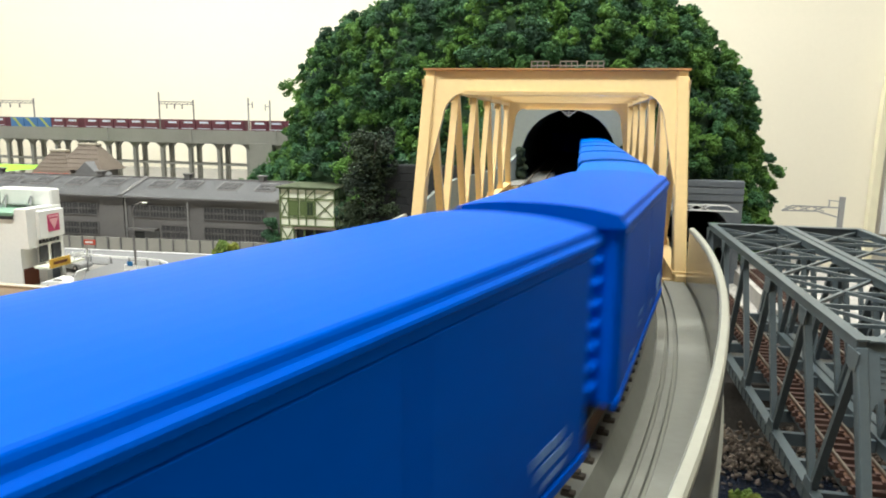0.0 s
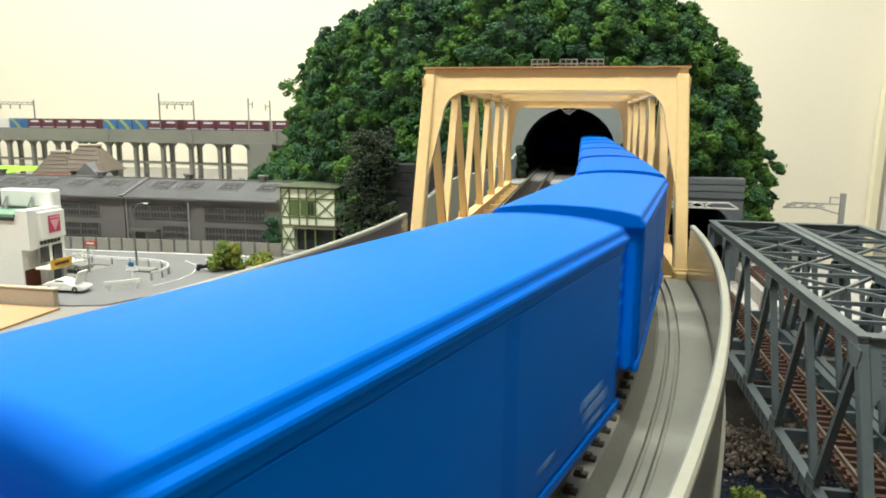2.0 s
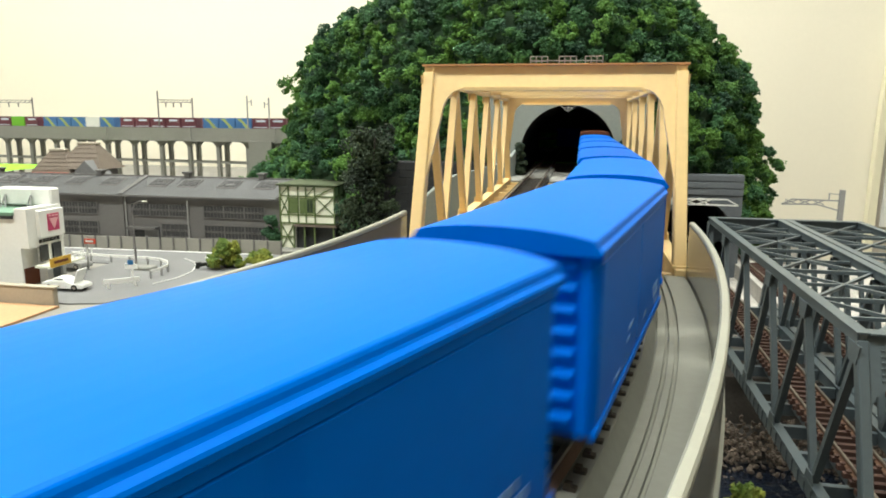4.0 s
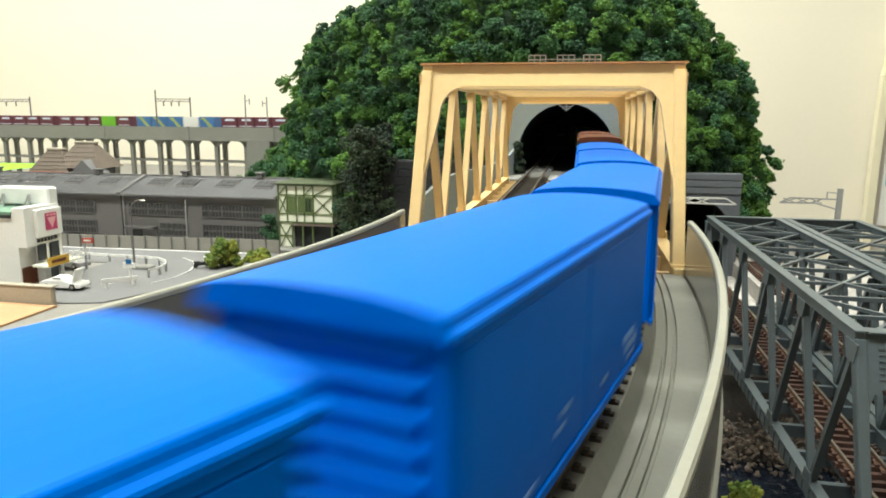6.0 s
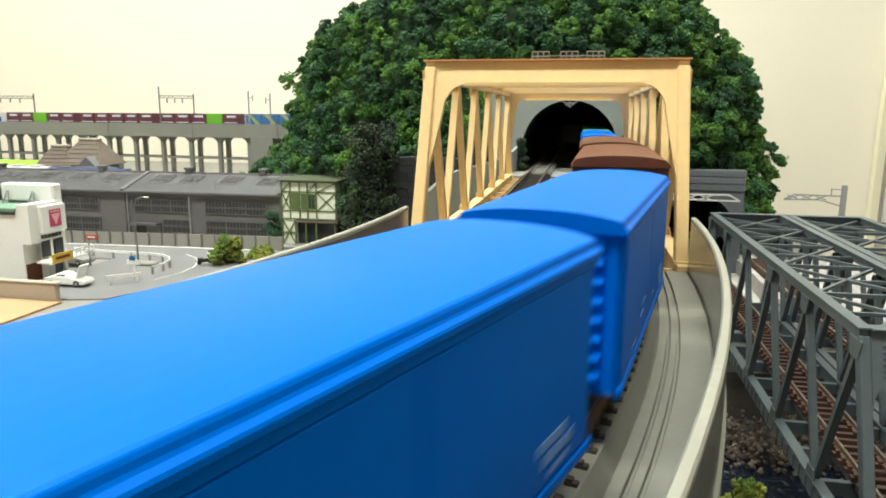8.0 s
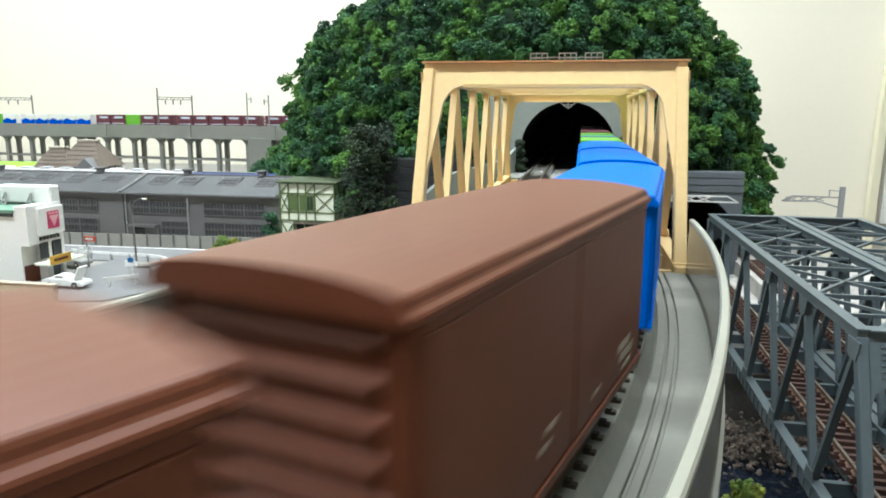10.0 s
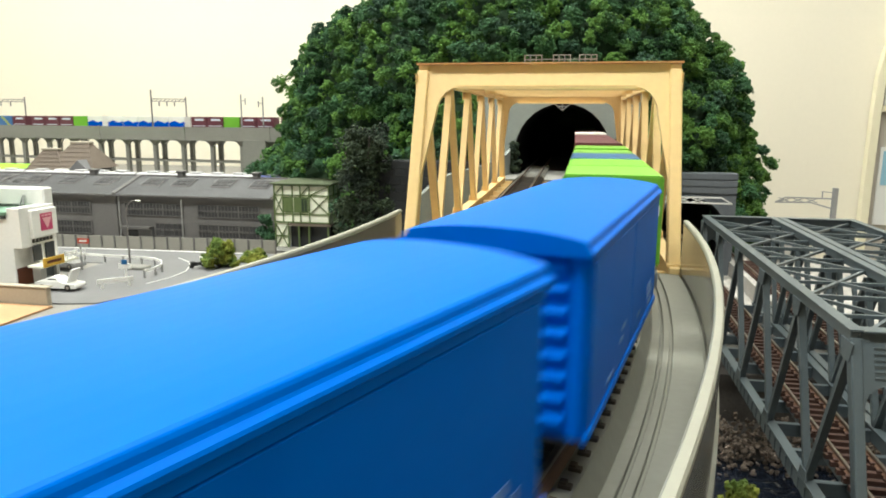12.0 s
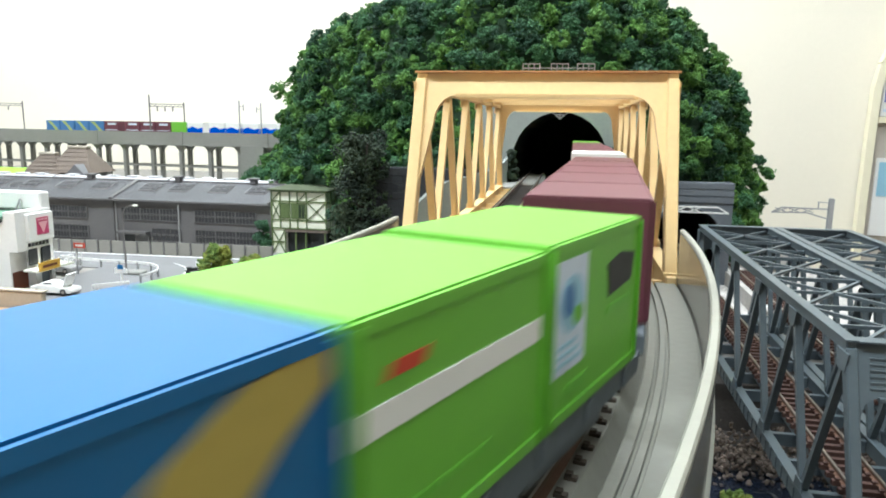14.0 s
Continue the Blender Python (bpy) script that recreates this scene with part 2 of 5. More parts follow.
# ---------------------------------------------------------------- setting: room and layout base
def room():
    b = bmesh.new()
    box(b, -2600, 2600, -2600, 1560, -760, -740)
    tagged(part("floor", b, BASE), "dark brown floor of the room", "floor", kind="structure")
    for nm, r in (("wall_north", (-2600, 2600, 1500, 1560, -740, 1600)), ("wall_south", (-2600, 2600, -2660, -2600, -740, 1600)),
                  ("wall_west", (-2660, -2600, -2660, 1560, -740, 1600)), ("wall_east", (2600, 2660, -2660, 1560, -740, 1600))):
        tagged(boxes(nm, [r], CREAM), "plain cream painted wall of the room", "wall", kind="structure")
    tagged(boxes("ceiling", [(-2600, 2600, -2600, 1500, 1600, 1640)], CEILING), "white ceiling of the room", "ceiling", kind="structure")
    for lx, ly in LAMPS:
        lamp = thing("ceiling_light", "white ceiling light with a long glowing diffuser", "ceiling light", "ceiling lights", m=mm(lx, ly, 1600))
        boxes("housing", [(-600, 600, -150, 150, -30, 0)], WHITE, lamp)
        boxes("diffuser", [(-590, 590, -140, 140, -38, -30)], GLOW, lamp)
    # a round-topped board with a cream plastic edge strip, leaning on the back wall
    bd = thing("display_board", "tall round-topped board with a cream edge strip and printed cards", "board", m=mm(0, 1478, 0))
    edge = [(556, -740), (556, 0), (557, 120), (559, 190), (566, 235), (582, 275), (612, 308), (660, 330), (740, 340), (1100, 340), (1100, -740)]
    b = bmesh.new()
    extrude(b, edge, 4, 16)
    part("panel", b, TAUPE, bd)
    b = bmesh.new()
    for (xa, za), (xb, zb) in zip(edge[:9], edge[1:9]):
        beam(b, (xa, 2, za), (xb, 2, zb), 14, 20, (0, 1, 0))
    part("edge_strip", b, STRIP, bd, "cream plastic edge strip")
    boxes("shelf_bar", [(566, 1095, -6, 4, 126, 137)], STRIP, bd)
    c = boxes("printed_card", [(570, 1090, 0, 3.6, 139, 255)], WHITE, bd)
    boxes("print_band", [(574, 760, -1, -.2, 164, 188)], VIOLET, c)
    boxes("print_band", [(574, 720, -1, -.2, 146, 152)], PALE, c)
    c = boxes("printed_card", [(574, 680, 0, 3.6, -90, 60)], WHITE, bd)
    boxes("print_band", [(579, 674, -1, -.2, -13, 52)], PANEL_BLUE, c)


def base():
    b = bmesh.new()
    box(b, -2380, 480, -700, 560, -70, -45)
    box(b, -2380, 262, 560, 1480, -70, -45)
    tagged(part("ground", b, BASE), "dark brown base board of the model layout", "ground", kind="structure")
    # town level with a wavy bank towards the river
    b = bmesh.new()
    pts = [(-80, 200)]
    for i in range(14):
        y = 220 + i * 10
        pts.append((-20 - 12 * math.sin(i * 0.9), y))
    pts += [(20, 345), (60, 352), (110, 346), (170, 350), (400, 352), (470, 360), (470, 560), (200, 575), (180, 1100), (260, 1470), (-2350, 1470), (-2350, 200)]
    lo = [b.verts.new((x, y, -46)) for x, y in pts]
    hi = [b.verts.new((x, y, -0.5)) for x, y in pts]
    b.faces.new(hi)
    for i in range(len(pts)):
        j = (i + 1) % len(pts)
        b.faces.new((lo[i], lo[j], hi[j], hi[i]))
    tagged(part("ground", b, GROUND), "grey-brown scenic ground of the model town", "ground", kind="structure")
    # river
    b = bmesh.new()
    bmesh.ops.create_grid(b, x_segments=150, y_segments=120, size=1, matrix=Matrix.Translation((190, 190, -36)) @ Matrix.Diagonal((230, 165, 1, 1)))
    for v in b.verts:
        p = v.co
        v.co.z += 2.0 * noise.noise(Vector((p.x * 0.06, p.y * 0.2, 0))) + 1.0 * noise.noise(Vector((p.x * 0.2, p.y * 0.45, 3)))
    tagged(part("water", b, WATER, smooth=True), "dark rippled water of the model river", "water", kind="structure")
    # stones of the bank
    b = bmesh.new()
    for i in range(2000):
        x = random.uniform(30, 190)
        y = min(328.0, random.gauss(308, 8))
        z = -36 + max(0, min(1, (y - 292) / 36)) * 13 + random.uniform(-1, 2)
        m = mm(0, 0, 0, random.uniform(0, 360), random.uniform(0, 360), 0)
        r = random.uniform(0.45, 1.25)
        got = bmesh.ops.create_icosphere(b, subdivisions=1, radius=r, matrix=Matrix.Translation((x, y, z)) @ m @ Matrix.Diagonal((1.25, 1, 0.7, 1)))
        for v in got["verts"]:
            v.co += Vector((random.uniform(-.4, .4), random.uniform(-.4, .4), random.uniform(-.4, .4)))
    tagged(part("river_stones", b, ROCK), "brown and grey stones along the river bank", "stones", kind="stuff")
    # bank behind the stones, coloured dark where it lies in shade
    b = bmesh.new()
    extrude_x(b, [(352, -46), (288, -46), (324, -26), (331, -6), (345, -2), (353, -2)], 10, 420)
    tagged(part("embankment", b, BANK_SHADED), "sloping earth bank under the river stones, darkened for shade", "embankment", kind="structure")
    b = bmesh.new()
    bmesh.ops.create_grid(b, x_segments=60, y_segments=40, size=1, matrix=Matrix.Translation((150, 470, 1)) @ Matrix.Diagonal((110, 110, 1, 1)))
    for v in b.verts:
        v.co.z += 1.4 * noise.noise(v.co * 0.25) + 0.8 * noise.noise(v.co * 0.7)
    tagged(part("gravel_bed", b, GRAVEL), "pale grey gravel bed beside the lower tracks", "gravel", kind="stuff")


# ---------------------------------------------------------------- tracks, viaduct, bridges
def stations(line, s0, s1, step, off=0.0):
    n = max(1, int(round((s1 - s0) / step)))
    return [line(s0 + (s1 - s0) * i / n, off) if off else line(s0 + (s1 - s0) * i / n) for i in range(n + 1)]


def rails(line, s0, s1, step, z, parent, off=0.0):
    st = stations(line, s0, s1, step, off)
    for o in (-4.9, 4.9):
        b = bmesh.new()
        ribbon(b, [(o - .35, z - .5), (o + .35, z - .5), (o + .35, z), (o - .35, z)], st)
        part("rail", b, STEEL, parent, "bright worn rail head")
        b = bmesh.new()
        ribbon(b, [(o - .8, z - 2.0), (o + .8, z - 2.0), (o + .22, z - 1.4), (o + .22, z - .5), (o - .22, z - .5), (o - .22, z - 1.4)], st)
        part("rail_web", b, RUST, parent)


def sleepers(line, s0, s1, pitch, z, parent, half, material, off=0.0, stubs=False):
    """Sleepers across the rails; stubs: sunk in the bed, so that only their ends stand out."""
    b = bmesh.new()
    if stubs:
        box(b, -5.4, 5.4, -.85, .85, -1.5, -.36)
        for sx in (-1, 1):
            xa, xb = sorted((sx * 6.0, sx * half))
            box(b, xa, xb, -.42, .42, -1.5, .0)
            box(b, *sorted((sx * 6.1, sx * 6.8)), -.4, .4, .05, .35)
    else:
        box(b, -half, half, -.85, .85, -1.5, 0)
        for o in (-4.9, 4.9):
            box(b, o - 1.7, o + 1.7, -.7, .7, 0, .7)
    first = None
    s = s0
    while s < s1:
        x, y, dx, dy = line(s, off) if off else line(s)
        m = mm(x, y, z - 2.0, 0, 0, math.degrees(math.atan2(dx, -dy)))
        if first is None:
            first = part("sleeper", b, material, parent)
            first.matrix_basis = m
        else:
            shared("sleeper", first, parent, m)
        s += pitch


def viaduct():
    v = thing("viaduct", "grey curved double-track viaduct with pale parapet walls", "viaduct", kind="structure")
    st = stations(near_line, 0.0, 1440.0, 7.0)
    lo, hi = -GAUGE_GAP - 18.5, 18.5
    b = bmesh.new()
    ribbon(b, [(lo - 1, 66), (hi + 1, 66), (hi + 1, 74), (lo - 1, 74)], st)
    part("deck", b, DECK, v)
    # cover slabs beside each track, with open joints between them
    for o0, o1 in ((9.2, 10.7), (11.2, 12.3), (12.8, 17.6), (-17.0, -9.2)):
        for mirror in (False, True):
            p0, p1 = (-GAUGE_GAP - o1, -GAUGE_GAP - o0) if mirror else (o0, o1)
            if mirror and o0 < 0:
                continue
            b = bmesh.new()
            ribbon(b, [(p0, 74.02), (p1, 74.02), (p1, 74.7), (p1 - .12, 74.8), (p0 + .12, 74.8), (p0, 74.7)], st)
            part("cover_slab", b, DECK, v)
    b = bmesh.new()
    ribbon(b, [(-9.0, 73.9), (9.0, 73.9), (7.6, 76.7), (-7.6, 76.7)], st)
    part("track_bed", b, DECK, v)
    b = bmesh.new()
    ribbon(b, [(-GAUGE_GAP - 9.0, 73.9), (-GAUGE_GAP + 9.0, 73.9), (-GAUGE_GAP + 7.6, 76.7), (-GAUGE_GAP - 7.6, 76.7)], st)
    part("track_bed", b, DECK, v)
    for o, sg, top in ((hi, 1, 88.0), (lo, -1, 88.6)):
        b = bmesh.new()
        ribbon(b, [(o - .55, 40 if sg > 0 else 55), (o + .55, 40 if sg > 0 else 55), (o + .55, top - 1.0), (o - .55, top - 1.0)], st)
        part("parapet", b, PARAPET, v)
        b = bmesh.new()
        ribbon(b, [(o - .62, top - .9), (o + .62, top - .9), (o + .62, top - .3), (o + .4, top), (o - .4, top), (o - .62, top - .3)], st)
        part("coping", b, RIM, v, "pale smooth coping of the parapet")
    for s in (40, 200, 420, 640, 860, 1080, 1290, 1420):
        x, y, dx, dy = near_line(s, -GAUGE_GAP / 2)
        p = boxes("pier", [(-22, 22, -9, 9, -46, 58), (-34, 34, -11, 11, 58, 66)], CONCRETE, v, bev=1.5)
        p.matrix_basis = mm(x, y, 0, 0, 0, math.degrees(math.atan2(dx, -dy)))
    for off in (0.0, -GAUGE_GAP):
        t = thing("railway_track", "railway track with steel rails and dark sleepers on the viaduct", "railway track", "tracks", "structure")
        rails(near_line, -0.5, 1440, 7.0, RAIL_Z, t, off)
        sleepers(near_line, 2, 330, 3.7, RAIL_Z, t, 7.3, STUB, off, True)


def truss_bridge(name, label, cx, y0, ztop, half, material, edge_mat, tracks, near_z):
    """A Warren through truss, 248 mm long, with sloping end posts."""
    br = thing(name, label, "bridge", kind="structure")
    zb, h = ztop - 56.0, 56.0
    yb0, yb1 = y0, y0 + 248
    yt0, yt1 = y0 + 22.5, y0 + 225.5
    n = 5
    tops = [yt0 + (yt1 - yt0) * i / n for i in range(n + 1)]
    bots = [yb0] + [(a + c) / 2 for a, c in zip(tops, tops[1:])] + [yb1]
    zt = ztop - 2.6
    zl = zb + 3
    big = half > 25
    w = 1.35 if big else 1.1
    for sx in (-1, 1):
        x = cx + sx * (half - w - .5)
        b = bmesh.new()
        box(b, x - w, x + w, yt0 - 1, yt1 + 1, ztop - (5.2 if big else 3.4), ztop - 0.5)
        bevel(b, .3, 1)
        part("top_chord", b, material, br)
        boxes("chord_flange", [(x - w - .5, x + w + .5, yt0 - 1.6, yt1 + 1.6, ztop - .5, ztop)], edge_mat, br)
        b = bmesh.new()
        box(b, x - w, x + w, yb0, yb1, zb, zb + (6 if big else 5))
        bevel(b, .3, 1)
        part("bottom_chord", b, material, br)
        boxes("chord_flange", [(x - w - .5, x + w + .5, yb0 + 1, yb1 - 1, zb + (6 if big else 5), zb + (6.6 if big else 5.5))], material, br)
        for ya, yt in ((yb0 + 1.5, yt0), (yb1 - 1.5, yt1)):
            b = bmesh.new()
            beam(b, (x, ya, zb), (x, yt, zt), 2 * w + .4, 4.0 if big else 3.4, (0, 1, 0))
            bevel(b, .3, 1)
            part("end_post", b, material, br)
            boxes("bearing", [(x - 3, x + 3, ya - 4, ya + 4, zb - 4, zb)], edge_mat, br)
        for i, yt in enumerate(tops):
            for yb in (bots[i], bots[i + 1]):
                if yb in (yb0, yb1):
                    continue
                b = bmesh.new()
                beam(b, (x, yb, zl + 2), (x, yt, zt - 2), 2.2 if big else 2.0, 2.2 if big else 1.8, (0, 1, 0))
                part("diagonal", b, material, br)
            b = bmesh.new()
            extrude_x(b, [(yt - 4, ztop - 3), (yt + 4, ztop - 3), (yt + 2.4, ztop - 8), (yt - 2.4, ztop - 8)], x + sx * (w + .2) - .2, x + sx * (w + .2) + .2)
            part("gusset", b, material, br)
        for yb in bots[1:-1]:
            b = bmesh.new()
            extrude_x(b, [(yb - 4, zb + 4), (yb + 4, zb + 4), (yb + 2.4, zb + 8.5), (yb - 2.4, zb + 8.5)], x + sx * (w + .2) - .2, x + sx * (w + .2) + .2)
            part("gusset", b, material, br)
    # cross struts, portals, lateral bracing
    inner = half - 2 * w - .8
    for i, yt in enumerate(tops):
        if i in (0, n):
            continue
        sw = 1.2 if big else 0.55
        boxes("strut", [(cx - inner, cx + inner, yt - sw, yt + sw, ztop - (4.5 if big else 2.8), ztop - 1.5)], material, br)
    for yt, ya in ((yt0, yb0 + 1.5), (yt1, yb1 - 1.5)):
        sl = (ya - yt) / (zt - zb)
        dep = 6.6 if half > 25 else 13.0
        rad = 5.6 if half > 25 else 4.0
        foot = ztop - 31.0 if half > 25 else ztop - dep - rad * 1.9
        out = [(-inner - .3, ztop - .5), (inner + .3, ztop - .5), (inner + .3, foot)]
        # a plate that widens upwards from the post, then turns into the beam with a round corner
        x_turn = inner - 2.6 if half > 25 else inner - .2
        z_turn = ztop - dep - rad * 1.3
        for k in range(9):
            a = math.radians(90 * k / 8)
            out.append((x_turn - rad * (1 - math.cos(a)), z_turn + rad * 1.3 * math.sin(a)))
        left = [(-p, z) for p, z in out[3:]][::-1]
        out = out + left + [(-inner - .3, foot)]
        b = bmesh.new()
        extrude(b, out, -1.1, 1.1)
        for v in b.verts:
            v.co.x += cx
            v.co.y += yt + (zt - v.co.z) * sl
        part("portal_plate", b, material, br)
        boxes("portal_flange", [(cx - inner, cx + inner, yt - 2.2, yt + 2.2, ztop - .45, ztop - .05)], edge_mat, br)
        b = bmesh.new()
        zf = ztop - dep
        yf = yt + (zt - zf) * sl
        box(b, cx - x_turn + rad, cx + x_turn - rad, yf - 2.4, yf + 2.4, zf - .5, zf + .4)
        part("portal_flange", b, material, br)
    for a, c in zip(tops, tops[1:]):
        mid = (a + c) / 2
        for sx in (-1, 1):
            for q in (a, c):
                b = bmesh.new()
                beam(b, (cx, mid, ztop - 2.2), (cx + sx * inner, q, ztop - 2.2), 1.2 if big else 1.05, 1.0)
                part("lateral_brace", b, material, br)
        boxes("strut", [(cx - inner, cx + inner, mid - .5, mid + .5, ztop - 2.8, ztop - 1.8)], material, br)
    # floor beams and stringers
    for i in range(13):
        y = yb0 + 4 + i * 20
        boxes("floor_beam", [(cx - inner, cx + inner, y - 1, y + 1, zb, zb + 4.2)], material, br)
    if not big:
        # batten plates on the bottom chords, slotted plate at the near end
        first = None
        for sx in (-1, 1):
            x = cx + sx * (half - .5 + .15)
            for k in range(40):
                m = mm(x, yb0 + 5 + k * 6.1, zb + 2.4)
                if first is None:
                    first = boxes("batten", [(-.2, .2, -1.5, 1.5, -1.9, 1.9)], edge_mat, br)
                    first.matrix_basis = m
                else:
                    shared("batten", first, br, m)
        slot = None
        for k in range(6):
            z = ztop - 4.2 - k * 1.35
            m = mm(cx - inner + 4.6, yt0 + (zt - z) * (yb0 + 1.5 - yt0) / (zt - zb) - 1.25, z)
            if slot is None:
                slot = boxes("rung", [(-2.0, 2.0, -.2, .2, -.2, .2)], edge_mat, br)
                slot.matrix_basis = m
            else:
                shared("rung", slot, br, m)
    for tx in tracks:
        for o in (-5, 5):
            boxes("stringer", [(tx + o - 1, tx + o + 1, yb0, yb1, zb + 2.5, near_z - 3.6)], material, br)
    return br


def straight(x):
    return lambda s, off=0.0: (x, s, 0.0, -1.0)


def bridges():
    truss_bridge("truss_bridge", "cream-orange double-track truss bridge before the tunnel", BRIDGE_X, 172.8, 126.4, 35.2, BEIGE, BEIGE_TOP, (TRACK_X, TRACK_X - GAUGE_GAP), RAIL_Z)
    for x in (TRACK_X, TRACK_X - GAUGE_GAP):
        t = thing("railway_track", "open bridge track with steel rails and dark sleepers", "railway track", "tracks", "structure")
        rails(straight(x), 172.9, 760, 300, RAIL_Z, t)
        sleepers(straight(x), 175, 419, 4.9, RAIL_Z, t, 7.9, SLEEPER)
        sleepers(straight(x), 424, 520, 4.9, RAIL_Z, t, 7.6, CONCRETE)
    br = thing("catenary_bracket", "small grey lattice bracket before the tunnel crown", "bracket", kind="structure")
    b = bmesh.new()
    for p, q in (((-16, 122), (-9, 116.5)), ((-9, 116.5), (-2, 122)), ((-16, 121.5), (-2, 121.5)), ((-12.5, 119), (-5.5, 119)), ((-9, 122), (-9, 116))):
        beam(b, (p[0], 470, p[1]), (q[0], 470, q[1]), .7, .7, (0, 1, 0))
    part("lattice", b, POLE_GREY, br)
    deck = thing("bridge_approach", "grey concrete approach deck between bridge and tunnel", "deck", kind="structure")
    boxes("deck", [(BRIDGE_X - 38, BRIDGE_X + 38, 421, 770, 66, 75.2)], CONCRETE, deck)
    for x0, x1 in ((35, 38),):
        boxes("parapet", [(BRIDGE_X + x0, BRIDGE_X + x1, 421, 476, 60, 88)], PORTAL, deck, bev=.5)
    # flared wing wall that falls away from the tunnel beside the bridge
    b = bmesh.new()
    ring = []
    for x, y, z in ((-40, 471, 93), (-43, 452, 88), (-50, 436, 84), (-60, 418, 81.5), (-70, 401, 79.5), (-78, 385, 74), (-85, 372, 66)):
        ring.append([b.verts.new(q) for q in ((x, y, 20), (x, y, z), (x - 1.8, y - 1.2, z), (x - 1.8, y - 1.2, 20))])
    for p, q in zip(ring, ring[1:]):
        for i in range(4):
            b.faces.new((p[i], p[(i + 1) % 4], q[(i + 1) % 4], q[i]))
    b.faces.new(ring[0])
    b.faces.new(ring[-1][::-1])
    part("wing_wall", b, PORTAL, deck, "pale grey flared wing wall")
    boxes("abutment", [(BRIDGE_X - 40, BRIDGE_X + 40, 425, 470, -46, 66)], CONCRETE, deck)
    boxes("abutment", [(BRIDGE_X - 36, BRIDGE_X + 36, 160, 178, -46, 65.8)], CONCRETE, deck)
    # low railing frames of the signal ladder on the top of the bridge
    g = thing("ladder_frame", "thin grey wire frames on the bridge top", "frame", kind="structure")
    b = bmesh.new()
    for x0 in (-14.4, -6.7, 0.3):
        for z in (127.4, 128.6):
            beam(b, (x0, 199, z), (x0 + 4.6, 199, z), .25, .25)
        for k in range(4):
            beam(b, (x0 + 1.53 * k, 199, 126.4), (x0 + 1.53 * k, 199, 128.7), .25, .25)
    beam(b, (-14.4, 199, 127.5), (4.9, 199, 127.5), .2, .2)
    part("wire_frame", b, POLE_GREY, g)
    for cx in (85.3, 122.6):
        truss_bridge("truss_bridge", "weathered grey single-track truss bridge over the river", cx, 157.0, 62.0, 18.2, GREY_STEEL, GREY_STEEL, (cx,), 14.6)
        t = thing("railway_track", "lower track with rusty rails and red-brown sleepers", "railway track", "tracks", "structure")
        rails(straight(cx), 100, 640, 300, 14.6, t)
        sleepers(straight(cx), 102, 520, 4.9, 14.6, t, 7.4, SLEEPER_RED)
        boxes("ballast_bed", [(cx - 11, cx + 11, 402, 640, -1, 11.2)], GRAVEL, t)
        for y in (146, 404):
            boxes("pier", [(cx - 17.5, cx + 17.5, y - 8, y + 6.5, -46, 1.9)], CONCRETE, t, bev=1)


# ---------------------------------------------------------------- hill with tunnels
HILL_Z = [-2, 30, 60, 92, 132, 167, 190, 207, 231, 250, 265]
HILL_L = [-390, -380, -354, -312, -302, -290, -270, -212, -58, -35, -45]
HILL_RT = [161, 155, 149, 138, 129, 104, 80, 58, 22, -8, -42]
HILL_FR = [195, 195, 192, 188, 180, 168, 155, 140, 112, 70, 15]


def hill_point(z, a):
    """A point of the hill's surface at height z, at angle a seen from above (-90 degrees faces the bridge)."""
    l, r, f = (float(np.interp(z, HILL_Z, q)) for q in (HILL_L, HILL_RT, HILL_FR))
    c, w = (l + r) / 2, (r - l) / 2
    ca, sa = math.cos(a), math.sin(a)
    e = 0.9
    x = c + w * math.copysign(abs(ca) ** e, ca)
    return x, 672 + max(0.0, -60 - x) * (0.6 if sa < 0 else 0.25) + (f if sa < 0 else f * 0.75) * math.copysign(abs(sa) ** e, sa)


def hill_swell(x, y, z):
    return 16 * noise.noise(Vector((x * .022, y * .022, z * .022))) + 9 * noise.noise(Vector((x * .05, y * .05, z * .05)))


def in_mouth(x, y, z, grow=0.0):
    upper = abs(x - BRIDGE_X) < 41 + grow and 50 - grow < z < 131 + grow and y < 560
    lower = 44 - grow < x < 104 + grow and z < 68 + grow and y < 590
    return upper or lower


def lumps(centres, radii, per, r_lump, seed=7):
    """Foliage: clumps of many small ragged lumps, as verts and faces."""
    ico = np.array([(1, 0, 0), (-1, 0, 0), (0, 1, 0), (0, -1, 0), (0, 0, 1), (0, 0, -1)], float)
    tri = np.array([(0, 2, 4), (2, 1, 4), (1, 3, 4), (3, 0, 4), (2, 0, 5), (1, 2, 5), (3, 1, 5), (0, 3, 5)])
    rng = np.random.RandomState(seed)
    c = np.repeat(np.asarray(centres, float), per, axis=0)
    rc = np.repeat(np.asarray(radii, float), per)
    n = len(c)
    d = rng.normal(size=(n, 3))
    d /= np.linalg.norm(d, axis=1)[:, None]
    at = c + d * (rc * rng.uniform(.5, 1.16, n))[:, None] * np.array((1, 1, .85))
    u = rng.normal(size=(n, 3))
    u /= np.linalg.norm(u, axis=1)[:, None]
    w = np.cross(u, rng.normal(size=(n, 3)))
    w /= np.linalg.norm(w, axis=1)[:, None]
    turn = np.stack((u, w, np.cross(u, w)), axis=1)
    shape = ico[None] * (1 + rng.uniform(-.45, .45, (n, 6, 1))) * rng.uniform(*r_lump, n)[:, None, None]
    v = np.einsum("nij,njk->nik", shape, turn) + at[:, None]
    f = tri[None] + 6 * np.arange(n)[:, None, None]
    return v.reshape(-1, 3) * MM, f.reshape(-1, 3)


